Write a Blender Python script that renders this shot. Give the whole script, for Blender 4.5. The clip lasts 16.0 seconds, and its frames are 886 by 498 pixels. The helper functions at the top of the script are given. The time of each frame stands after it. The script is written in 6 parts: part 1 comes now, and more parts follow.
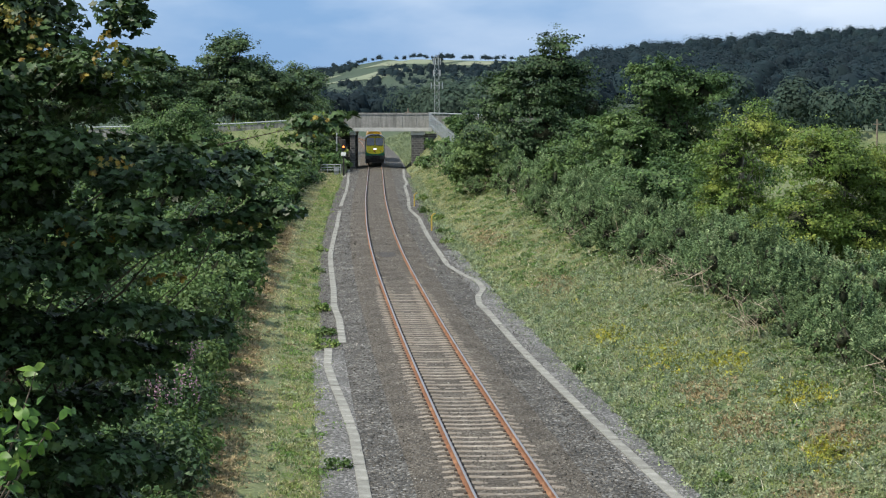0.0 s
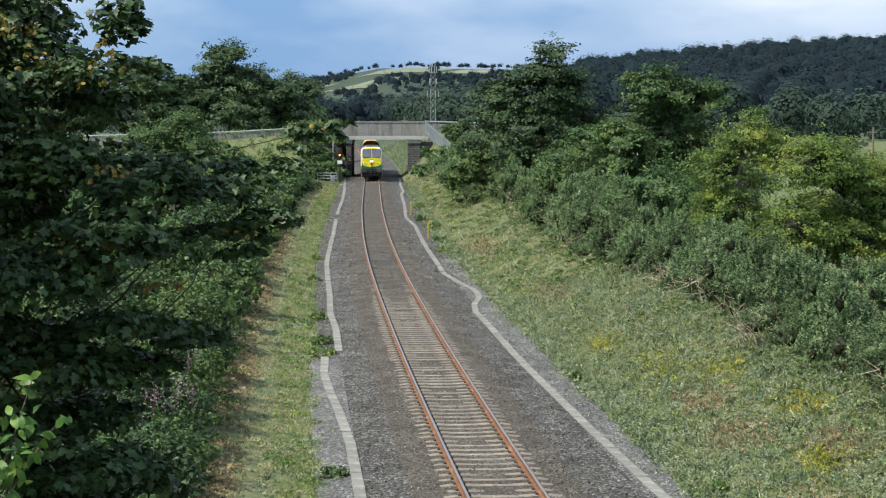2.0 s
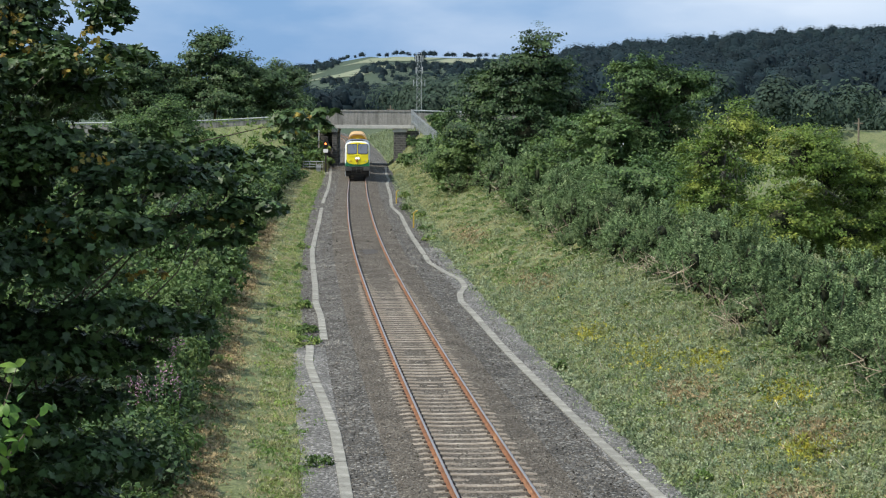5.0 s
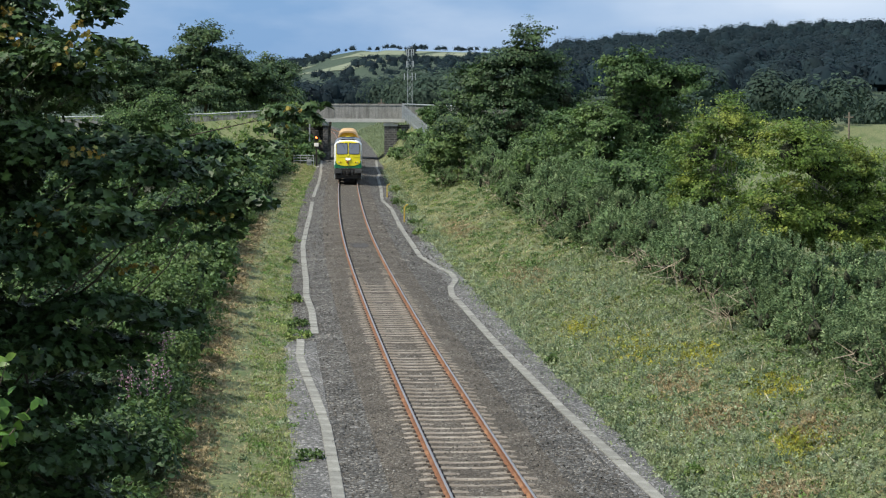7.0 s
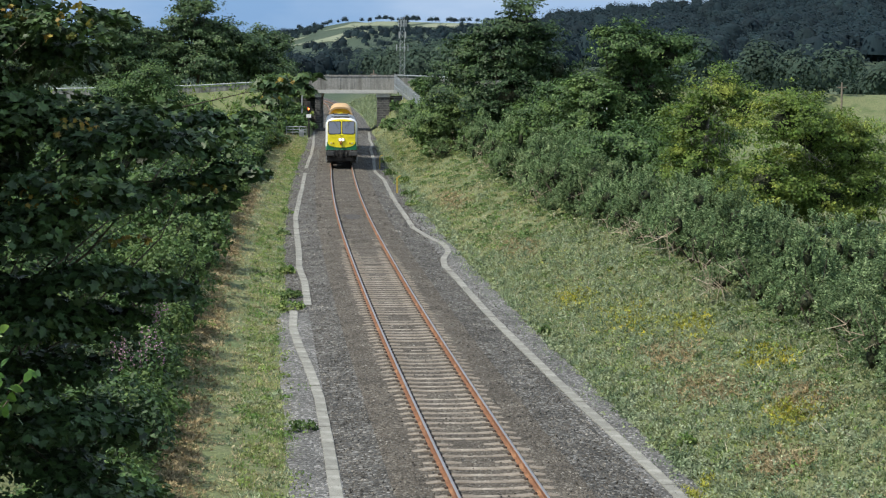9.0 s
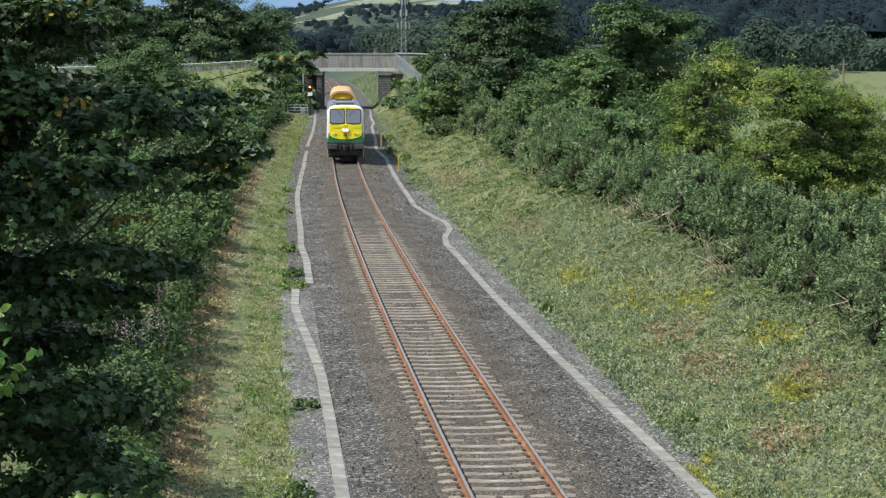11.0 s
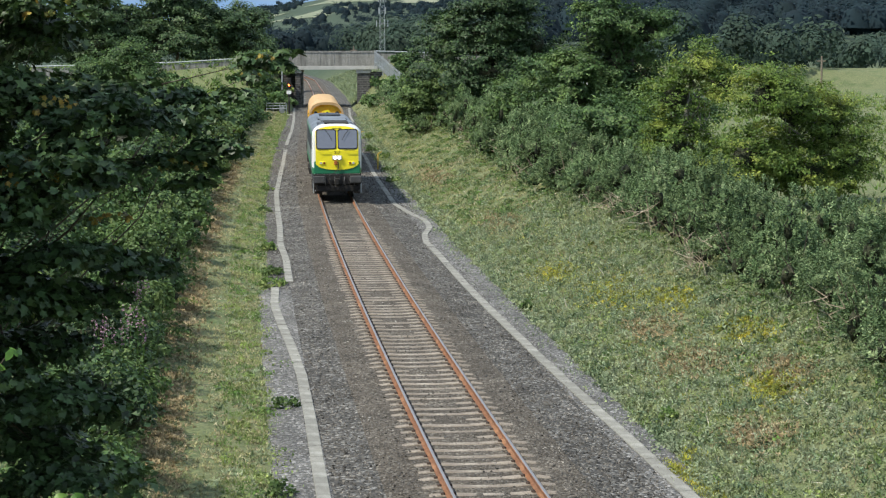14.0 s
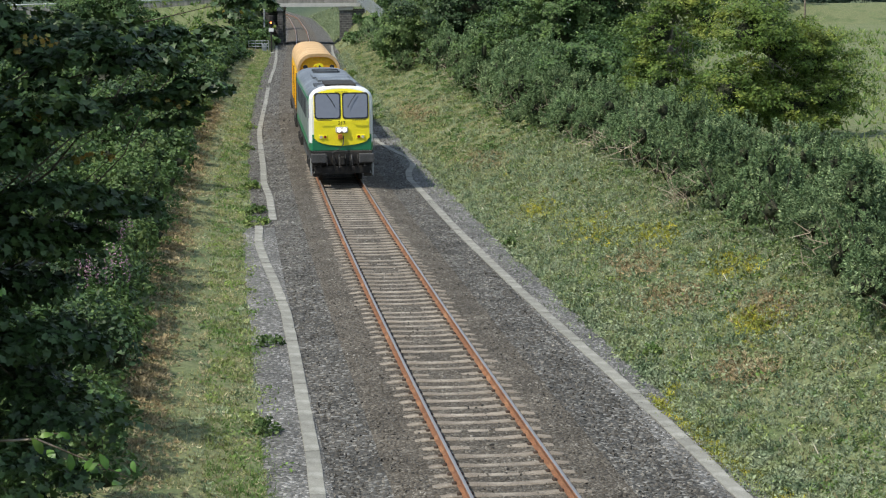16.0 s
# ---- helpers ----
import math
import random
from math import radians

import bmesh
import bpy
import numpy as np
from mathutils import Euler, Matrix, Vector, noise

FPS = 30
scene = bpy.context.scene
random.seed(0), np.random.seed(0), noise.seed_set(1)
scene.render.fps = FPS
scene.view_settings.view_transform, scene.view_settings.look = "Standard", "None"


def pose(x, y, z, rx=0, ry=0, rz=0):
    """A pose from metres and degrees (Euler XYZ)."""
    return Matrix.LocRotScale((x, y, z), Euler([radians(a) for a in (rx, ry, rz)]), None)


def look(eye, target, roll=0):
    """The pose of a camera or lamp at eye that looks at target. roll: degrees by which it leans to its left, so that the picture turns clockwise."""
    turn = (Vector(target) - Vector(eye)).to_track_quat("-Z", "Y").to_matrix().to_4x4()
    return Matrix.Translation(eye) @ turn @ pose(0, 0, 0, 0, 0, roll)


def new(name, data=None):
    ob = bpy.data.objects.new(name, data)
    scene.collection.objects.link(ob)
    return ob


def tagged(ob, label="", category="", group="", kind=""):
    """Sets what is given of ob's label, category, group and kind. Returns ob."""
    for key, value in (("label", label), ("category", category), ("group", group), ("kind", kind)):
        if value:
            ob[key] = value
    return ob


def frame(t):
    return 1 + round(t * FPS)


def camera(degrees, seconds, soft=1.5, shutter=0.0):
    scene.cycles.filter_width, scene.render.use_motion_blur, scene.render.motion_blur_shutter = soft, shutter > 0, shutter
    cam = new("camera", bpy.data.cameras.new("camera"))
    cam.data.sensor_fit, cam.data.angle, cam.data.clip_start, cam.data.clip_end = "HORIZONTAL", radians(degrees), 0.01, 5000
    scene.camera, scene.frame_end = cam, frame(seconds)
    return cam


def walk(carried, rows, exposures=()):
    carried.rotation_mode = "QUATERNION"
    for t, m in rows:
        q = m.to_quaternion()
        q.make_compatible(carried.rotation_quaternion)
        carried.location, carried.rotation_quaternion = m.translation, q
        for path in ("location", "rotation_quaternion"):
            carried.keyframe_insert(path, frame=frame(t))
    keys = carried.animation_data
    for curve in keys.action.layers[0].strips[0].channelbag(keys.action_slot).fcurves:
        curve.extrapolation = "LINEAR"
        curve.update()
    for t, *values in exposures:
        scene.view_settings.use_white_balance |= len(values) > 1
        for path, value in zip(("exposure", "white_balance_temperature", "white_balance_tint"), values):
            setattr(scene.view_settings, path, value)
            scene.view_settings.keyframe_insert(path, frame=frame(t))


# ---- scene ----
cam = camera(25.24, 16.0, soft=1.2)
EYE = (0.0, 0.0, 8.1)


def gaze(yaw, pitch, roll):
    a, b = radians(yaw), radians(pitch)
    ahead = Vector((-math.sin(a) * math.cos(b), math.cos(a) * math.cos(b), math.sin(b)))
    return look(EYE, Vector(EYE) + ahead * 100, roll)


# seconds, yaw to the left, pitch, roll
GAZE = [(0.0, 0.0, -4.248, 0.0), (0.5, -0.027, -4.212, -0.03), (1.0, -0.099, -4.178, -0.01), (1.5, -0.128, -4.15, -0.01), (2.0, -0.105, -4.01, -0.03), (2.5, -0.109, -3.912, -0.018), (3.0, -0.271, -4.011, 0.04), (3.5, -0.344, -4.31, 0.082), (6.0, -0.659, -4.335, 0.25), (6.5, -0.721, -4.449, 0.21), (7.0, -0.795, -4.501, 0.239), (7.5, -0.892, -4.659, 0.27), (8.0, -1.002, -4.796, 0.206), (8.5, -1.076, -5.155, 0.179), (9.0, -1.006, -5.334, 0.151), (9.2, -0.966, -5.296, 0.101), (11.3, -0.956, -6.011, -0.05), (11.5, -0.944, -6.007, -0.15), (12.0, -1.004, -5.91, -0.18), (12.5, -1.217, -5.869, -0.12), (13.0, -1.396, -5.966, -0.2), (13.5, -1.474, -5.919, -0.15), (14.0, -1.551, -6.036, -0.15), (14.5, -1.623, -6.086, -0.15), (15.0, -1.64, -6.234, -0.207), (15.5, -1.601, -6.827, -0.336), (16.0, -2.014, -7.851, -0.407)]
walk(cam, [(t, gaze(a, b, c)) for t, a, b, c in GAZE],
     exposures=[(0, 0.28), (3.5, 0.28), (7.0, 0.17), (9.0, 0.22), (12.5, 0.34), (14.0, 0.28), (16.0, 0.13)])

# ---- world and sun ----
SUN_TO = Vector((-0.88, -0.45, 1.30)).normalized()
world = bpy.data.worlds.new("sky")
scene.world = world
world.use_nodes = True
wn, wl = world.node_tree.nodes, world.node_tree.links
wn.clear()
sky = wn.new("ShaderNodeTexSky")
sky.sky_type, sky.sun_disc = "NISHITA", False
sky.sun_elevation, sky.sun_rotation = math.asin(SUN_TO.z), math.atan2(SUN_TO.x, SUN_TO.y)
sky.dust_density, sky.air_density = 1.0, 1.0
wtc = wn.new("ShaderNodeTexCoord")
wmap = wn.new("ShaderNodeMapping")
wmap.inputs["Scale"].default_value = (2.6, 2.6, 8.0)
wmap.inputs["Location"].default_value = (0.35, 0.0, 0.15)
wnoise = wn.new("ShaderNodeTexNoise")
wnoise.inputs["Scale"].default_value, wnoise.inputs["Detail"].default_value = 1.6, 6.0
wnoise.inputs["Roughness"].default_value = 0.5
wramp = wn.new("ShaderNodeValToRGB")
wramp.color_ramp.elements[0].position, wramp.color_ramp.elements[1].position = 0.36, 0.60
wshade = wn.new("ShaderNodeTexNoise")
wshade.inputs["Scale"].default_value, wshade.inputs["Detail"].default_value = 3.3, 4.0
wcloud = wn.new("ShaderNodeMixRGB")
wcloud.inputs[1].default_value, wcloud.inputs[2].default_value = (3.8, 5.2, 7.2, 1), (9.4, 9.9, 10.4, 1)
wmix = wn.new("ShaderNodeMixRGB")
wbg = wn.new("ShaderNodeBackground")
wbg.inputs["Strength"].default_value = 0.10
wout = wn.new("ShaderNodeOutputWorld")
wl.new(wtc.outputs["Generated"], wmap.inputs["Vector"])
wl.new(wmap.outputs[0], wnoise.inputs["Vector"])
wl.new(wmap.outputs[0], wshade.inputs["Vector"])
wl.new(wnoise.outputs[0], wramp.inputs[0])
wl.new(wshade.outputs[0], wcloud.inputs[0])
wsep = wn.new("ShaderNodeSeparateXYZ")
wl.new(wtc.outputs["Generated"], wsep.inputs[0])
wrise = wn.new("ShaderNodeMapRange")
wrise.inputs["From Min"].default_value, wrise.inputs["From Max"].default_value = 0.018, 0.06
wrise.inputs["To Min"].default_value, wrise.inputs["To Max"].default_value = 0.3, 1.0
wl.new(wsep.outputs["Z"], wrise.inputs["Value"])
wthin = wn.new("ShaderNodeMath")
wthin.operation = "MULTIPLY"
wl.new(wramp.outputs[0], wthin.inputs[0])
wl.new(wrise.outputs[0], wthin.inputs[1])
wl.new(wthin.outputs[0], wmix.inputs[0])
wblue = wn.new("ShaderNodeMixRGB")
wblue.inputs[0].default_value, wblue.inputs[2].default_value = 0.85, (1.75, 3.5, 6.4, 1)
wl.new(sky.outputs[0], wblue.inputs[1])
wl.new(wblue.outputs[0], wmix.inputs[1])
wl.new(wcloud.outputs[0], wmix.inputs[2])
wl.new(wmix.outputs[0], wbg.inputs["Color"])
wl.new(wbg.outputs[0], wout.inputs["Surface"])
sun = new("sun", bpy.data.lights.new("sun", "SUN"))
sun.data.energy, sun.data.angle, sun.data.color = 4.7, radians(1.5), (1.0, 0.95, 0.84)
sun.matrix_world = look((0, 0, 60), Vector((0, 0, 60)) - SUN_TO)


# ---- materials ----
def material(name, base, rough=0.8, metal=0.0, tones=(), scale=6.0, fine=60.0, bump=0.3, island=0.0, leaf=0.0, spread=0.35, spec=0.3, glow=None):
    """A surface with variation at two scales: tones are further colours that a coarse noise blends in."""
    m = bpy.data.materials.new(name)
    m.use_nodes = True
    n, l = m.node_tree.nodes, m.node_tree.links
    bsdf = n["Principled BSDF"]
    geo = n.new("ShaderNodeNewGeometry")
    pos = n.new("ShaderNodeTexCoord").outputs["Object"]
    big = n.new("ShaderNodeTexNoise")
    big.inputs["Scale"].default_value, big.inputs["Detail"].default_value = scale, 5
    l.new(pos, big.inputs["Vector"])
    ramp = n.new("ShaderNodeValToRGB")
    cols = [base, *tones] if tones else [base, tuple(c * (1 - spread) for c in base)]
    els = ramp.color_ramp.elements
    while len(els) < len(cols):
        els.new(0.5)
    for i, (e, c) in enumerate(zip(els, cols)):
        e.position, e.color = 0.33 + 0.34 * i / (len(cols) - 1), (*c, 1)
    l.new(big.outputs[0], ramp.inputs[0])
    small = n.new("ShaderNodeTexNoise")
    small.inputs["Scale"].default_value, small.inputs["Detail"].default_value = fine, 3
    l.new(pos, small.inputs["Vector"])
    value = n.new("ShaderNodeMapRange")
    value.inputs["From Min"].default_value, value.inputs["From Max"].default_value = 0.3, 0.7
    value.inputs["To Min"].default_value, value.inputs["To Max"].default_value = 1 - spread, 1 + spread
    l.new(small.outputs[0], value.inputs["Value"])
    last = value.outputs[0]
    if island:
        isl = n.new("ShaderNodeMapRange")
        isl.inputs["To Min"].default_value, isl.inputs["To Max"].default_value = 1 - island, 1 + island
        l.new(geo.outputs["Random Per Island"], isl.inputs["Value"])
        mul = n.new("ShaderNodeMath")
        mul.operation = "MULTIPLY"
        l.new(last, mul.inputs[0]), l.new(isl.outputs[0], mul.inputs[1])
        last = mul.outputs[0]
    mix = n.new("ShaderNodeVectorMath")
    mix.operation = "SCALE"
    l.new(ramp.outputs[0], mix.inputs[0]), l.new(last, mix.inputs["Scale"])
    l.new(mix.outputs[0], bsdf.inputs["Base Color"])
    bsdf.inputs["Roughness"].default_value, bsdf.inputs["Metallic"].default_value = rough, metal
    bsdf.inputs["Specular IOR Level"].default_value = spec
    if bump:
        b = n.new("ShaderNodeBump")
        b.inputs["Strength"].default_value, b.inputs["Distance"].default_value = bump, 1.2 / fine
        l.new(small.outputs[0], b.inputs["Height"]), l.new(b.outputs[0], bsdf.inputs["Normal"])
    if leaf:
        tr = n.new("ShaderNodeBsdfTranslucent")
        l.new(mix.outputs[0], tr.inputs["Color"])
        sh = n.new("ShaderNodeMixShader")
        sh.inputs[0].default_value = leaf
        l.new(bsdf.outputs[0], sh.inputs[1]), l.new(tr.outputs[0], sh.inputs[2])
        l.new(sh.outputs[0], n["Material Output"].inputs["Surface"])
    if glow:
        bsdf.inputs["Emission Color"].default_value, bsdf.inputs["Emission Strength"].default_value = (*glow[0], 1), glow[1]
    return m


def per_object(m, amount=0.25):
    """Lets each piece differ a little in tone."""
    n, l = m.node_tree.nodes, m.node_tree.links
    bsdf = n["Principled BSDF"]
    src = bsdf.inputs["Base Color"].links[0].from_socket
    info = n.new("ShaderNodeObjectInfo")
    rng = n.new("ShaderNodeMapRange")
    rng.inputs["To Min"].default_value, rng.inputs["To Max"].default_value = 1 - amount, 1 + amount
    sc = n.new("ShaderNodeVectorMath")
    sc.operation = "SCALE"
    l.new(info.outputs["Random"], rng.inputs["Value"])
    l.new(src, sc.inputs[0]), l.new(rng.outputs[0], sc.inputs["Scale"])
    l.new(sc.outputs[0], bsdf.inputs["Base Color"])
    return m


def stony(name, cols, cell, bump=1.0, rough=0.9):
    """Crushed stone: cells of different tones with deep joints."""
    m = bpy.data.materials.new(name)
    m.use_nodes = True
    n, l = m.node_tree.nodes, m.node_tree.links
    bsdf = n["Principled BSDF"]
    pos = n.new("ShaderNodeTexCoord").outputs["Object"]
    v = n.new("ShaderNodeTexVoronoi")
    v.inputs["Scale"].default_value = 1 / cell
    l.new(pos, v.inputs["Vector"])
    sep = n.new("ShaderNodeSeparateColor")
    l.new(v.outputs["Color"], sep.inputs[0])
    ramp = n.new("ShaderNodeValToRGB")
    els = ramp.color_ramp.elements
    while len(els) < len(cols):
        els.new(0.5)
    for i, (e, c) in enumerate(zip(els, cols)):
        e.position, e.color = i / (len(cols) - 1), (*c, 1)
    l.new(sep.outputs[0], ramp.inputs[0])
    big = n.new("ShaderNodeTexNoise")
    big.inputs["Scale"].default_value, big.inputs["Detail"].default_value = 0.7, 5
    l.new(pos, big.inputs["Vector"])
    mr = n.new("ShaderNodeMapRange")
    mr.inputs["From Min"].default_value, mr.inputs["From Max"].default_value = 0.3, 0.7
    mr.inputs["To Min"].default_value, mr.inputs["To Max"].default_value = 0.72, 1.3
    l.new(big.outputs[0], mr.inputs["Value"])
    sc = n.new("ShaderNodeVectorMath")
    sc.operation = "SCALE"
    l.new(ramp.outputs[0], sc.inputs[0]), l.new(mr.outputs[0], sc.inputs["Scale"])
    l.new(sc.outputs[0], bsdf.inputs["Base Color"])
    b = n.new("ShaderNodeBump")
    b.invert = True
    b.inputs["Strength"].default_value, b.inputs["Distance"].default_value = bump, cell * 0.8
    l.new(v.outputs["Distance"], b.inputs["Height"]), l.new(b.outputs[0], bsdf.inputs["Normal"])
    bsdf.inputs["Roughness"].default_value, bsdf.inputs["Specular IOR Level"].default_value = rough, 0.2
    return m


def masonry(name, base, mortar, w, h):
    m = bpy.data.materials.new(name)
    m.use_nodes = True
    n, l = m.node_tree.nodes, m.node_tree.links
    bsdf = n["Principled BSDF"]
    tc = n.new("ShaderNodeTexCoord").outputs["Object"]
    mp = n.new("ShaderNodeMapping")
    mp.inputs["Rotation"].default_value = (radians(90), 0, 0)
    l.new(tc, mp.inputs["Vector"])
    br = n.new("ShaderNodeTexBrick")
    br.inputs["Scale"].default_value, br.inputs["Brick Width"].default_value, br.inputs["Row Height"].default_value = 1.0, w, h
    br.inputs["Mortar Size"].default_value = 0.035
    br.inputs["Color1"].default_value, br.inputs["Color2"].default_value = (*base, 1), (*[c * 0.55 for c in base], 1)
    br.inputs["Mortar"].default_value = (*mortar, 1)
    l.new(mp.outputs[0], br.inputs["Vector"])
    no = n.new("ShaderNodeTexNoise")
    no.inputs["Scale"].default_value = 1.3
    l.new(tc, no.inputs["Vector"])
    mr = n.new("ShaderNodeMapRange")
    mr.inputs["To Min"].default_value, mr.inputs["To Max"].default_value = 0.5, 1.5
    l.new(no.outputs[0], mr.inputs["Value"])
    sc = n.new("ShaderNodeVectorMath")
    sc.operation = "SCALE"
    l.new(br.outputs["Color"], sc.inputs[0]), l.new(mr.outputs[0], sc.inputs["Scale"])
    l.new(sc.outputs[0], bsdf.inputs["Base Color"])
    b = n.new("ShaderNodeBump")
    b.invert = True
    b.inputs["Strength"].default_value, b.inputs["Distance"].default_value = 0.8, 0.04
    l.new(br.outputs["Fac"], b.inputs["Height"]), l.new(b.outputs[0], bsdf.inputs["Normal"])
    bsdf.inputs["Roughness"].default_value = 0.9
    return m


def streaked(name, base, stain):
    """Concrete with dark runs of rain water."""
    m = material(name, base, 0.9, scale=1.2, fine=8, spread=0.18)
    n, l = m.node_tree.nodes, m.node_tree.links
    bsdf = n["Principled BSDF"]
    src = bsdf.inputs["Base Color"].links[0].from_socket
    mp = n.new("ShaderNodeMapping")
    mp.inputs["Scale"].default_value = (2.6, 2.6, 0.22)
    l.new(n.new("ShaderNodeTexCoord").outputs["Object"], mp.inputs["Vector"])
    no = n.new("ShaderNodeTexNoise")
    no.inputs["Scale"].default_value, no.inputs["Detail"].default_value = 1.0, 4
    l.new(mp.outputs[0], no.inputs["Vector"])
    mr = n.new("ShaderNodeMapRange")
    mr.inputs["From Min"].default_value, mr.inputs["From Max"].default_value = 0.42, 0.66
    mr.inputs["To Max"].default_value = 0.85
    l.new(no.outputs[0], mr.inputs["Value"])
    mix = n.new("ShaderNodeMixRGB")
    mix.inputs[2].default_value = (*stain, 1)
    l.new(mr.outputs[0], mix.inputs[0]), l.new(src, mix.inputs[1]), l.new(mix.outputs[0], bsdf.inputs["Base Color"])
    return m


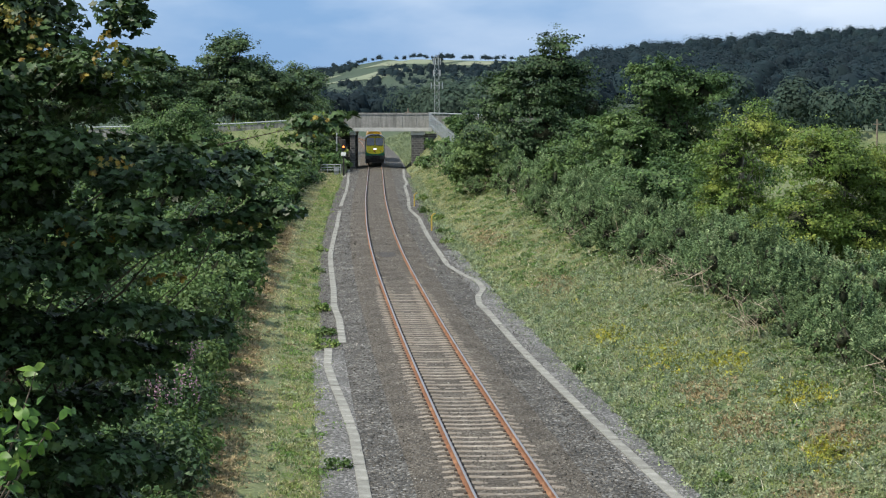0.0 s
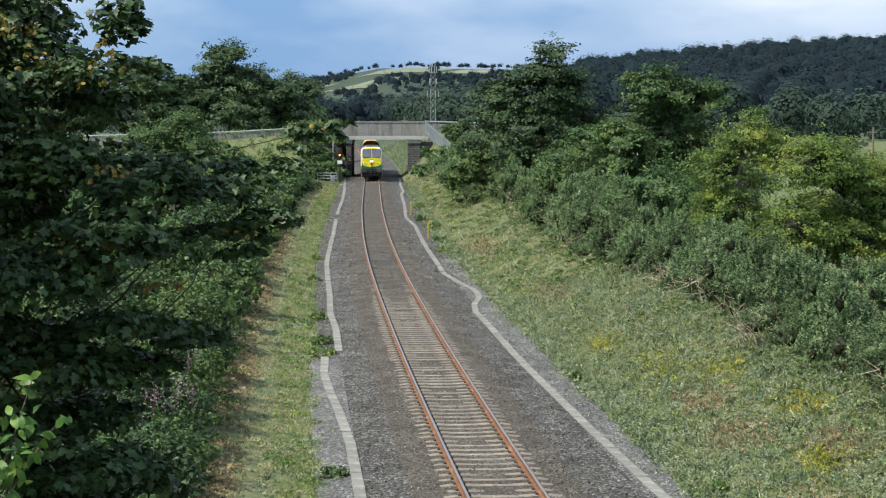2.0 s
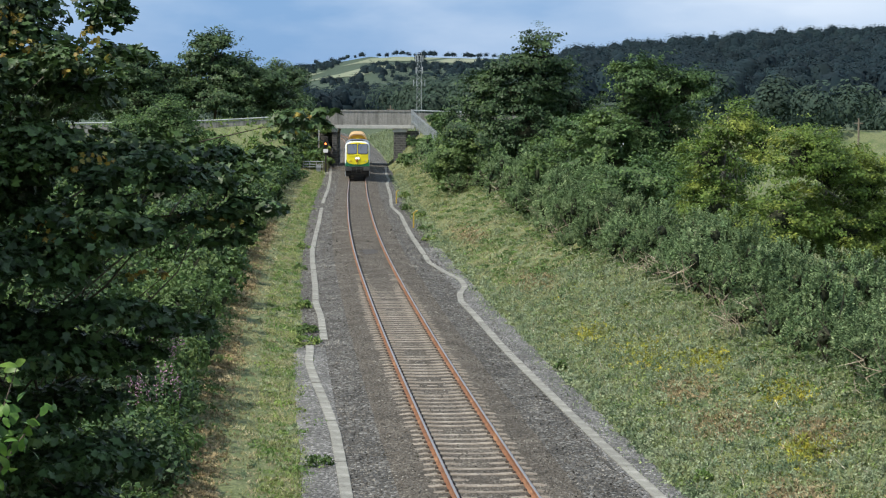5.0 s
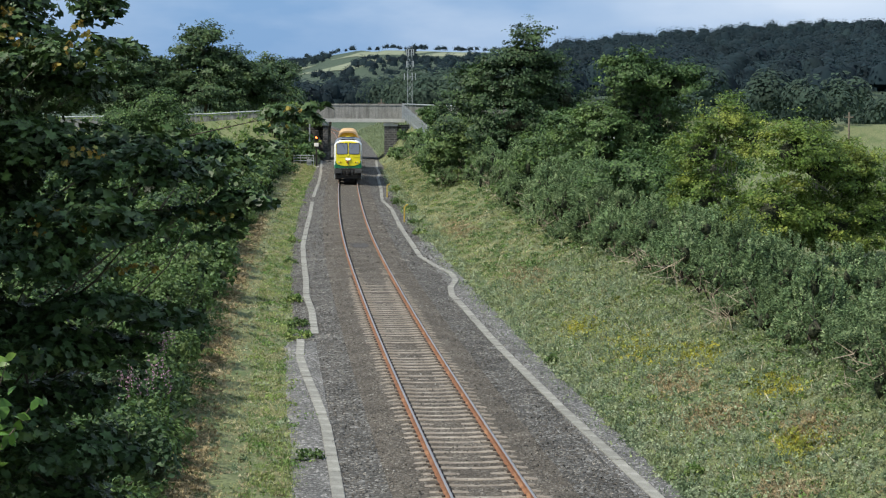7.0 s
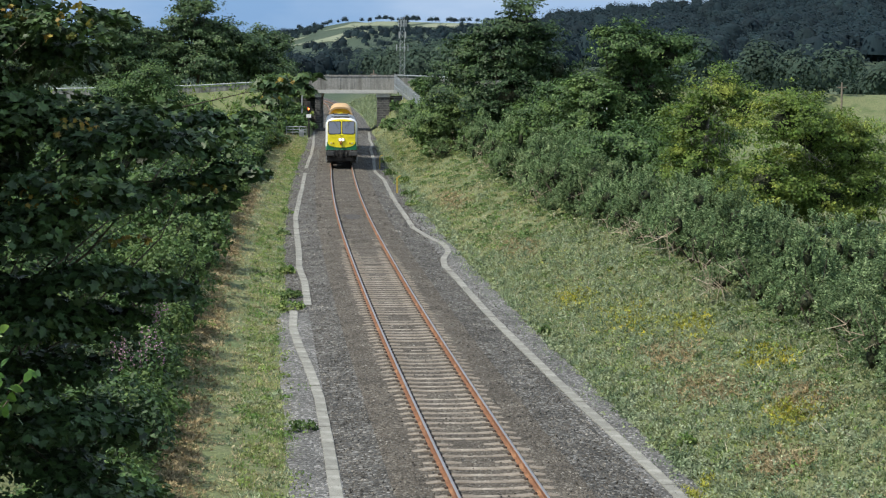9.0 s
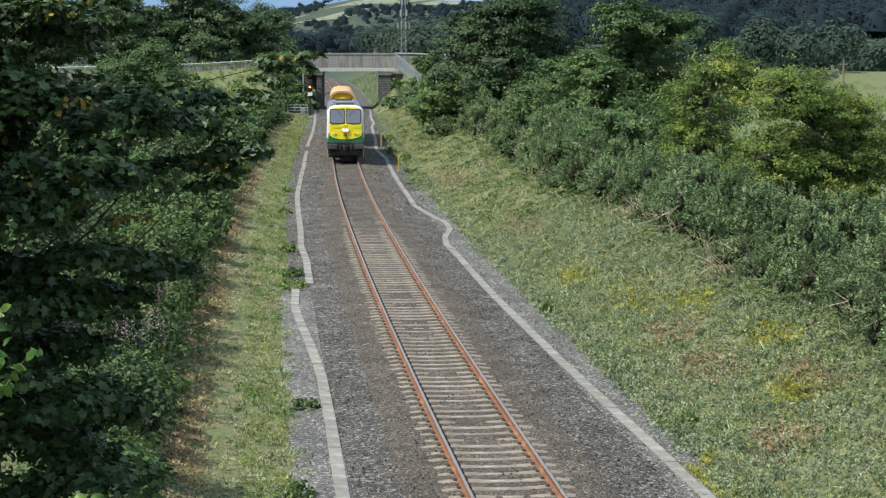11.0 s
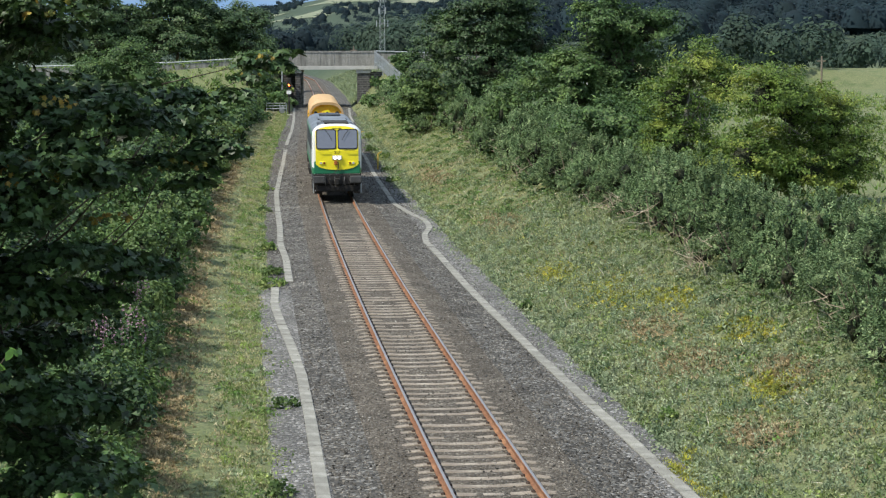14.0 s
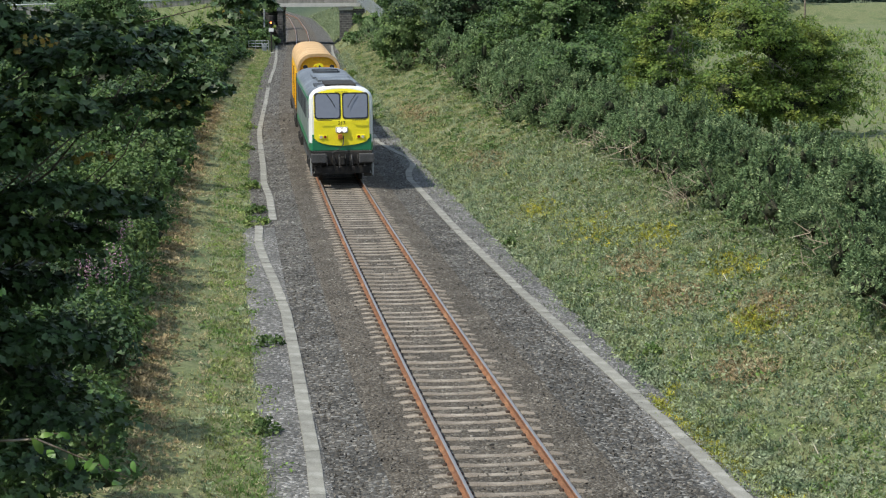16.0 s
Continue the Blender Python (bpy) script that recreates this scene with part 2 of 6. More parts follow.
M = dict(
    ground=material("meadow ground", (0.122, 0.148, 0.064), 0.95, tones=((0.142, 0.158, 0.074), (0.090, 0.122, 0.048)), scale=0.5, fine=9, bump=0.6),
    ballast=stony("crushed stone", [(0.038, 0.037, 0.034), (0.094, 0.091, 0.084), (0.064, 0.058, 0.050), (0.240, 0.236, 0.222)], 0.075, 1.0),
    brownballast=stony("rust-stained ballast", [(0.042, 0.036, 0.029), (0.102, 0.090, 0.074), (0.073, 0.061, 0.047), (0.190, 0.174, 0.148)], 0.05, 1.0),
    gravel=stony("grey cess gravel", [(0.06, 0.06, 0.058), (0.15, 0.148, 0.142), (0.10, 0.097, 0.09), (0.33, 0.325, 0.315)], 0.06, 1.0),
    stone=material("loose stone", (0.140, 0.130, 0.115), 0.9, tones=((0.082, 0.075, 0.065), (0.205, 0.193, 0.172)), scale=0.8, fine=50, island=0.65, bump=0.2),
    sleeper=per_object(material("weathered concrete sleeper", (0.262, 0.228, 0.184), 0.9, tones=((0.190, 0.160, 0.128), (0.305, 0.270, 0.222)), scale=2.2, fine=40), 0.16),
    rail_web=material("rusty rail", (0.24, 0.11, 0.055), 0.85, tones=((0.17, 0.08, 0.045), (0.29, 0.15, 0.08)), scale=1.5, fine=30),
    rail_top=material("worn steel", (0.36, 0.34, 0.33), 0.42, 0.75, scale=1.0, fine=50, spread=0.1, bump=0.05),
    mud=material("damp ballast fines", (0.062, 0.054, 0.045), 0.7, fine=12, spread=0.4),
    clip=material("rusty clip", (0.06, 0.04, 0.03), 0.85, fine=30),
    concrete=per_object(material("trough lid concrete", (0.257, 0.252, 0.225), 0.9, tones=((0.199, 0.195, 0.171), (0.294, 0.290, 0.261)), scale=2.0, fine=35, spread=0.2), 0.12),
    stained=streaked("rain-stained parapet concrete", (0.32, 0.31, 0.285), (0.13, 0.127, 0.115)),
    deck=material("weathered concrete", (0.36, 0.34, 0.30), 0.9, tones=((0.24, 0.22, 0.19), (0.42, 0.40, 0.36)), scale=0.55, fine=6, spread=0.25),
    parapet=per_object(material("stained parapet concrete", (0.27, 0.265, 0.24), 0.9, tones=((0.16, 0.155, 0.14), (0.34, 0.335, 0.31)), scale=0.7, fine=5, spread=0.25), 0.1),
    pale_conc=material("pale concrete", (0.50, 0.49, 0.46), 0.9, scale=1.5, fine=10, spread=0.15),
    wallstone=masonry("dark squared stone", (0.085, 0.083, 0.082), (0.15, 0.147, 0.14), 0.6, 0.3),
    galv=material("galvanised steel", (0.45, 0.47, 0.48), 0.5, 0.6, scale=2, fine=20, spread=0.15),
    asphalt=material("asphalt", (0.06, 0.06, 0.06), 0.9, scale=1, fine=50),
    bark=material("bark", (0.13, 0.10, 0.075), 0.95, tones=((0.07, 0.055, 0.04), (0.19, 0.16, 0.13)), scale=3, fine=25, bump=0.8),
    palebark=material("pale lichened bark", (0.36, 0.33, 0.29), 0.95, tones=((0.22, 0.20, 0.17), (0.46, 0.43, 0.38)), scale=3, fine=25, bump=0.6),
    # near-black green of the added crown fillers, imitates shade between the leaves
    twigs=material("dark filler for inner shade", (0.040, 0.046, 0.024), 0.95, tones=((0.024, 0.030, 0.015), (0.06, 0.064, 0.036)), scale=6, fine=30, bump=0.8),
    stick=material("bleached stick", (0.58, 0.53, 0.42), 0.85, scale=3, fine=30, island=0.3),
    deadwood=material("dead stems", (0.30, 0.25, 0.18), 0.9, tones=((0.20, 0.165, 0.115), (0.40, 0.35, 0.27)), scale=3, fine=30, island=0.3),
    syc=material("sycamore leaf", (0.050, 0.092, 0.025), 0.5, tones=((0.034, 0.067, 0.022), (0.077, 0.127, 0.030)), scale=0.9, fine=14, island=0.45, leaf=0.15, spec=0.4, bump=0),
    syc_turn=material("ripening keys and turning leaf", (0.25, 0.23, 0.045), 0.55, tones=((0.26, 0.17, 0.035), (0.26, 0.28, 0.07)), scale=2, fine=14, island=0.4, leaf=0.25, bump=0),
    dark=material("dark tree leaf", (0.048, 0.088, 0.033), 0.55, tones=((0.032, 0.063, 0.025), (0.072, 0.122, 0.038)), scale=0.5, fine=4, island=0.4, leaf=0.2, bump=0),
    oak=material("oak leaf", (0.066, 0.112, 0.042), 0.55, tones=((0.045, 0.082, 0.033), (0.095, 0.148, 0.050)), scale=0.5, fine=4, island=0.4, leaf=0.2, bump=0),
    mid=material("tree leaf", (0.088, 0.154, 0.043), 0.55, tones=((0.058, 0.110, 0.035), (0.130, 0.200, 0.060)), scale=0.5, fine=4, island=0.4, leaf=0.25, bump=0),
    light=material("yellow-green leaf", (0.160, 0.225, 0.040), 0.55, tones=((0.090, 0.155, 0.033), (0.275, 0.315, 0.060)), scale=0.6, fine=4, island=0.4, leaf=0.35, bump=0),
    bush=material("hedge leaf", (0.130, 0.208, 0.060), 0.6, tones=((0.088, 0.146, 0.048), (0.205, 0.268, 0.082)), scale=0.4, fine=5, island=0.4, leaf=0.3, bump=0),
    gorse=per_object(material("gorse spine", (0.175, 0.250, 0.114), 0.85, tones=((0.100, 0.155, 0.070), (0.280, 0.355, 0.178)), scale=1.4, fine=6, island=0.36, leaf=0.12, spec=0.08, bump=0), 0.2),
    bright=material("bright young leaf", (0.100, 0.190, 0.028), 0.4, tones=((0.060, 0.135, 0.024), (0.145, 0.235, 0.032)), scale=3, fine=20, island=0.25, leaf=0.3, bump=0),
    grass=material("grass blade", (0.163, 0.250, 0.065), 0.8, tones=((0.112, 0.200, 0.050), (0.258, 0.311, 0.107), (0.189, 0.267, 0.068)), scale=0.35, fine=3, island=0.4, leaf=0.3, bump=0),
    weed=material("cut scrub", (0.112, 0.162, 0.086), 0.85, tones=((0.188, 0.244, 0.138), (0.285, 0.328, 0.208), (0.232, 0.272, 0.122), (0.150, 0.212, 0.122)), scale=1.3, fine=5, island=0.36, leaf=0.25, bump=0),
    drygrass=material("yellowing grass", (0.310, 0.318, 0.146), 0.85, tones=((0.210, 0.250, 0.102), (0.420, 0.398, 0.212), (0.340, 0.340, 0.154)), scale=0.35, fine=3, island=0.35, leaf=0.3, bump=0),
    straw=material("dry grass", (0.38, 0.33, 0.20), 0.9, tones=((0.28, 0.25, 0.14), (0.47, 0.42, 0.28)), scale=0.5, fine=4, island=0.4, leaf=0.2, bump=0),
    tan=material("dead brown grass", (0.36, 0.285, 0.155), 0.9, tones=((0.27, 0.21, 0.115), (0.43, 0.36, 0.22)), scale=0.6, fine=4, island=0.4, leaf=0.2, bump=0),
    yellowweed=material("yellow flowering weed", (0.36, 0.33, 0.045), 0.8, tones=((0.23, 0.26, 0.05), (0.50, 0.43, 0.05)), scale=1.5, fine=5, island=0.4, leaf=0.2, bump=0),
    pinkflower=material("pink flower", (0.40, 0.24, 0.32), 0.8, scale=2, fine=10, island=0.3, leaf=0.2, bump=0),
    # dark blue tint puts distance haze and cloud shade into the leaf colour
    haze_farwood=material("far woodland with haze tint", (0.0118, 0.0285, 0.036), 0.9, tones=((0.008, 0.020, 0.027), (0.019, 0.038, 0.041)), scale=0.02, fine=0.12, island=0.2, spread=0.3, bump=0, leaf=0.3),
    # bluish, less saturated green: a little distance haze mixed into the colour
    valleywood=material("valley woodland with slight haze tint", (0.039, 0.066, 0.046), 0.85, tones=((0.027, 0.050, 0.038), (0.054, 0.084, 0.053)), scale=0.03, fine=0.3, island=0.3, spread=0.25, bump=0, leaf=0.25),
    farfield=material("ripe field", (0.205, 0.222, 0.145), 0.95, tones=((0.165, 0.195, 0.122), (0.235, 0.240, 0.168)), scale=0.01, fine=0.2, spread=0.1, bump=0),
    yellow=material("yellow paint", (0.903, 0.770, 0.020), 0.38, scale=1.2, fine=25, spread=0.07, bump=0.03, spec=0.5),
    white=material("white paint", (0.78, 0.78, 0.76), 0.4, scale=1.2, fine=25, spread=0.08, bump=0.03, spec=0.5),
    green=material("green paint", (0.015, 0.17, 0.075), 0.4, scale=1.2, fine=25, spread=0.12, bump=0.03, spec=0.5),
    silver=material("grey-green side paint", (0.17, 0.21, 0.20), 0.45, tones=((0.12, 0.15, 0.14), (0.20, 0.24, 0.23)), scale=0.8, fine=20, spread=0.15, bump=0.03),
    roofgrey=material("dusty grey roof", (0.12, 0.135, 0.15), 0.35, tones=((0.06, 0.068, 0.076), (0.19, 0.21, 0.23)), scale=0.7, fine=15, spread=0.2, bump=0.1),
    roofdark=material("dark grille", (0.045, 0.05, 0.055), 0.6, scale=2, fine=40, spread=0.3),
    under=material("grimy underframe", (0.028, 0.026, 0.024), 0.75, tones=((0.018, 0.017, 0.016), (0.05, 0.043, 0.036)), scale=2, fine=30),
    underlit=material("grey grime", (0.075, 0.075, 0.075), 0.7, scale=2, fine=30),
    # blue-grey base stands in for reflected sky and the lit cab behind
    glass=material("cab glass with sky tint", (0.130, 0.145, 0.185), 0.05, scale=1, fine=5, spread=0.05, bump=0, spec=1.0),
    rubber=material("black rubber", (0.02, 0.02, 0.02), 0.7, fine=40),
    orange=material("amber-yellow coach paint", (0.78, 0.44, 0.012), 0.45, tones=((0.66, 0.36, 0.015), (0.84, 0.50, 0.02)), scale=0.8, fine=15, spread=0.12, bump=0.05),
    tanroof=material("faded orange roof", (0.54, 0.35, 0.17), 0.75, tones=((0.45, 0.29, 0.14), (0.60, 0.41, 0.22)), scale=0.7, fine=10, spread=0.12, bump=0.05),
    lampglow=material("lit headlamp", (0.9, 0.9, 0.85), 0.3, glow=((1.0, 0.95, 0.88), 1.6), bump=0, spread=0.02),
    lampoff=material("lamp glass", (0.55, 0.52, 0.45), 0.2, bump=0, spread=0.05),
    redlens=material("red tail lens", (0.22, 0.02, 0.015), 0.25, bump=0, spread=0.05),
    signalred=material("lit signal lens", (0.9, 0.2, 0.05), 0.3, glow=((1.0, 0.20, 0.04), 4.0), bump=0, spread=0.02),
    postyellow=material("weathered yellow post", (0.50, 0.36, 0.06), 0.8, tones=((0.42, 0.30, 0.06), (0.58, 0.44, 0.12)), scale=4, fine=30, spread=0.15),
    orangecoupling=material("rusty orange coupling", (0.45, 0.14, 0.03), 0.7, fine=30),
    wall=material("white render", (0.72, 0.71, 0.68), 0.9, scale=0.6, fine=8, spread=0.1),
    slate=material("slate roof", (0.10, 0.105, 0.115), 0.7, scale=1, fine=10),
    wood=material("weathered pole", (0.22, 0.18, 0.14), 0.9, scale=2, fine=20),
)


def land_cover(m, y0, y1, col):
    """Beyond y0 the open meadow gives way to scrub and woodland floor."""
    n, l = m.node_tree.nodes, m.node_tree.links
    bsdf = n["Principled BSDF"]
    src = bsdf.inputs["Base Color"].links[0].from_socket
    sep = n.new("ShaderNodeSeparateXYZ")
    l.new(n.new("ShaderNodeTexCoord").outputs["Object"], sep.inputs[0])
    mr = n.new("ShaderNodeMapRange")
    mr.inputs["From Min"].default_value, mr.inputs["From Max"].default_value = y0, y1
    l.new(sep.outputs["Y"], mr.inputs["Value"])
    mix = n.new("ShaderNodeMixRGB")
    mix.inputs[2].default_value = (*col, 1)
    l.new(mr.outputs[0], mix.inputs[0]), l.new(src, mix.inputs[1]), l.new(mix.outputs[0], bsdf.inputs["Base Color"])


land_cover(M["ground"], 330, 480, (0.045, 0.068, 0.042))


# ---- mesh helpers ----
def mesh_object(name, verts, faces, mat, parent=None, smooth=False):
    """An object from arrays: verts (n, 3), faces (m, 3 or 4)."""
    verts, faces = np.asarray(verts, np.float32), np.asarray(faces, np.int32)
    me = bpy.data.meshes.new(name)
    k = faces.shape[1]
    me.vertices.add(len(verts)), me.loops.add(faces.size), me.polygons.add(len(faces))
    me.vertices.foreach_set("co", verts.ravel())
    me.loops.foreach_set("vertex_index", faces.ravel())
    me.polygons.foreach_set("loop_start", np.arange(0, faces.size, k, dtype=np.int32))
    me.update(calc_edges=True)
    if smooth:
        me.polygons.foreach_set("use_smooth", np.ones(len(faces), bool))
    me.materials.append(mat)
    ob = new(name, me)
    ob.parent = parent
    return ob


def part(name, bm, mat, parent=None, label="", smooth=False):
    me = bpy.data.meshes.new(name)
    bmesh.ops.recalc_face_normals(bm, faces=bm.faces)
    bm.to_mesh(me)
    bm.free()
    for p in me.polygons:
        p.use_smooth = smooth
    for m in mat if isinstance(mat, (list, tuple)) else [mat]:
        me.materials.append(m)
    ob = new(name, me)
    ob.parent = parent
    if label:
        tagged(ob, label)
    return ob


def empty(name, m=None):
    ob = new(name)
    ob.empty_display_size = 0.3
    if m is not None:
        ob.matrix_basis = m
    return ob


def box(x0, x1, y0, y1, z0, z1, bevel=0.0, bm=None):
    bm = bm or bmesh.new()
    r = bmesh.ops.create_cube(bm, size=1, matrix=Matrix.Translation(((x0 + x1) / 2, (y0 + y1) / 2, (z0 + z1) / 2)) @ Matrix.Diagonal((x1 - x0, y1 - y0, z1 - z0, 1)))
    if bevel:
        es = list({e for v in r["verts"] for e in v.link_edges})
        bmesh.ops.bevel(bm, geom=es, offset=bevel, segments=2, affect="EDGES", profile=0.5)
    return bm


def tube(points, radii, sides=8, bm=None):
    """A tapering tube along points."""
    bm = bm or bmesh.new()
    rings = []
    pts = [Vector(p) for p in points]
    for i, (p, r) in enumerate(zip(pts, radii)):
        d = (pts[min(i + 1, len(pts) - 1)] - pts[max(i - 1, 0)]).normalized()
        a = d.orthogonal().normalized()
        b = d.cross(a)
        rings.append([bm.verts.new(p + (a * math.cos(k * math.tau / sides) + b * math.sin(k * math.tau / sides)) * r) for k in range(sides)])
    for r0, r1 in zip(rings, rings[1:]):
        for k in range(sides):
            bm.faces.new((r0[k], r0[(k + 1) % sides], r1[(k + 1) % sides], r1[k]))
    bm.faces.new(rings[0][::-1]), bm.faces.new(rings[-1])
    return bm


def disc(c, r, depth, axis="y", sides=20, bm=None):
    v = {"x": Vector((1, 0, 0)), "y": Vector((0, 1, 0)), "z": Vector((0, 0, 1))}[axis]
    c = Vector(c)
    return tube([c - v * depth / 2, c + v * depth / 2], [r, r], sides, bm)


# leaf outlines: vertices and triangles
def lobed():
    pts = [(0, -0.45, 0), (0.40, -0.32, 0.05), (0.26, -0.06, 0.04), (0.55, 0.14, 0.02), (0.22, 0.18, 0.03), (0, 0.58, -0.06)]
    pts += [(-x, y, z) for x, y, z in pts[4:0:-1]]
    n = len(pts)
    return np.array([(0, -0.02, -0.05)] + pts), np.array([(0, i + 1, (i + 1) % n + 1) for i in range(n)])


TRI = (np.array([(0, -0.5, 0), (0.5, 0.3, 0.06), (-0.5, 0.3, 0.06)]), np.array([(0, 1, 2)]))
OVAL = (np.array([(0, -0.5, 0), (0.3, -0.05, 0.1), (0, 0.5, -0.06), (-0.3, -0.05, 0.1)]), np.array([(0, 1, 2), (0, 2, 3)]))
LOBED = lobed()


def spray(n, length, width, seed, droop=0.1):
    """A tuft of n narrow leaves or spines that fan out from one foot."""
    r = np.random.RandomState(seed)
    v, f = [], []
    for i in range(n):
        a = i * 2.4 + r.rand()
        tilt = 0.25 + 0.75 * r.rand() + 0.45 * droop
        d = np.array([math.cos(a) * math.sin(tilt), math.sin(a) * math.sin(tilt), math.cos(tilt)])
        s = np.array([-math.sin(a), math.cos(a), 0]) * width / 2
        l = length * (0.6 + 0.4 * r.rand())
        k = len(v)
        v += [-s * 1.15, s * 1.15, d * l]
        f += [(k, k + 1, k + 2)]
    return np.array(v), np.array(f)


def spines(n, length, width, seed):
    """A tuft of n stiff spines, one triangle each."""
    r = np.random.RandomState(seed)
    v, f = [], []
    for i in range(n):
        a = i * 2.4 + r.rand()
        tilt = 0.6 + 0.8 * r.rand()
        d = np.array([math.cos(a) * math.sin(tilt), math.sin(a) * math.sin(tilt), math.cos(tilt)])
        q = np.array([-math.sin(a), math.cos(a), 0]) * width / 2
        v += [-q, q, d * length * (0.6 + 0.4 * r.rand())]
        f.append((3 * i, 3 * i + 1, 3 * i + 2))
    return np.array(v), np.array(f)


def plume(n, width, seed):
    """A gorse shoot: short spines all along an upright axis."""
    r = np.random.RandomState(seed)
    v, f = [], []
    for i in range(n):
        a, h = i * 2.4 + r.rand() * 0.5, 0.9 * i / n
        d = np.array([math.cos(a), math.sin(a), 0.75])
        q = np.array([-math.sin(a), math.cos(a), 0]) * width * 0.5
        base = np.array([0, 0, h * 0.8])
        v += [base - q, base + q, base + d * 0.30 * (1.2 - h)]
        f.append((3 * i, 3 * i + 1, 3 * i + 2))
    return np.array(v), np.array(f)


def scatter(name, places, normals, sizes, shape, mat, parent=None, seed=1):
    """One mesh of many leaves: shape laid at places, its z along normals, spun at random."""
    r = np.random.RandomState(seed)
    n = len(places)
    v, f = shape
    nz = normals / (np.linalg.norm(normals, axis=1, keepdims=True) + 1e-9)
    t = np.cross(nz, r.normal(size=(n, 3)))
    t /= np.linalg.norm(t, axis=1, keepdims=True) + 1e-9
    b = np.cross(nz, t)
    s = np.asarray(sizes)[:, None, None]
    co = places[:, None] + s * (v[None, :, :1] * t[:, None] + v[None, :, 1:2] * b[:, None] + v[None, :, 2:] * nz[:, None])
    faces = f[None] + (np.arange(n) * len(v))[:, None, None]
    return mesh_object(name, co.reshape(-1, 3), faces.reshape(-1, f.shape[1]), mat, parent)


def cloud(clumps, per_m2, sub=0.38, seed=1, lumps=14, flat=0.0, inner=0.15, squash=1.0):
    """Places and facings of leaves on lumpy clumps (x, y, z, rx, ry, rz)."""
    r = np.random.RandomState(seed)
    places, norms = [], []
    for x, y, z, rx, ry, rz in clumps:
        rad = np.array([rx, ry, rz])
        area = 4 * math.pi * ((rx * ry) ** 1.6 / 3 + (rx * rz) ** 1.6 / 3 + (ry * rz) ** 1.6 / 3) ** (1 / 1.6)
        n = max(6, int(area * per_m2))
        u = r.normal(size=(lumps, 3))
        u /= np.linalg.norm(u, axis=1, keepdims=True)
        u[:, 2] = np.where(u[:, 2] < -0.35, -u[:, 2] * 0.5, u[:, 2])
        lc = u * (0.55 + 0.25 * r.rand(lumps, 1))
        lr = sub * (0.7 + 0.7 * r.rand(lumps, 1))
        k = r.randint(lumps, size=n)
        w = r.normal(size=(n, 3))
        w /= np.linalg.norm(w, axis=1, keepdims=True)
        w += 0.6 * u[k]
        w /= np.linalg.norm(w, axis=1, keepdims=True)
        depth = 1 - inner * 3 * r.rand(n, 1) ** 2
        p = (lc[k] + w * lr[k] * depth * (1, 1, squash)) * rad
        places.append(p + (x, y, z))
        norms.append(w * (1 - flat) + np.array([0, 0, 0.35 + flat]) + r.normal(size=(n, 3)) * 0.45)
    return np.concatenate(places), np.concatenate(norms)


# ---- the line of the track ----
KNOT_Y = [-80, 0, 30.3, 40.3, 51, 60.3, 71.2, 80.6, 91, 106.6, 130, 167, 243, 307, 408, 520, 700]
KNOT_X = [11.6, 4.85, 2.31, 1.47, 0.68, -0.03, -0.79, -1.4, -2.08, -3.02, -4.2, -5.72, -8.3, -10.8, -16.0, -27.0, -60.0]
_ys = np.arange(-120, 760, 1.0)
_k = np.exp(-0.5 * (np.arange(-30, 31) / 9.0) ** 2)
_xs = np.convolve(np.pad(np.interp(_ys, KNOT_Y, KNOT_X), 30, mode="reflect", reflect_type="odd"), _k / _k.sum(), "valid")


def mid_x(y):
    return np.interp(y, _ys, _xs)


def along(y, d, z=0.0):
    """The place at the distance d to the right of the track, where the track passes y."""
    sl = (mid_x(y + 0.5) - mid_x(y - 0.5))
    q = 1 / math.sqrt(1 + sl * sl)
    return Vector((mid_x(y) + d * q, y - d * sl * q, z))


BRIDGE_Y = 250.0


def rough(x, y, s, k):
    return sum(np.sin(x * s * a + k + 1.3 * i) * np.sin(y * s * b + 2 * k + i) for i, (a, b) in enumerate([(1, 0.8), (1.9, 2.3), (3.7, 3.1)])) / 3


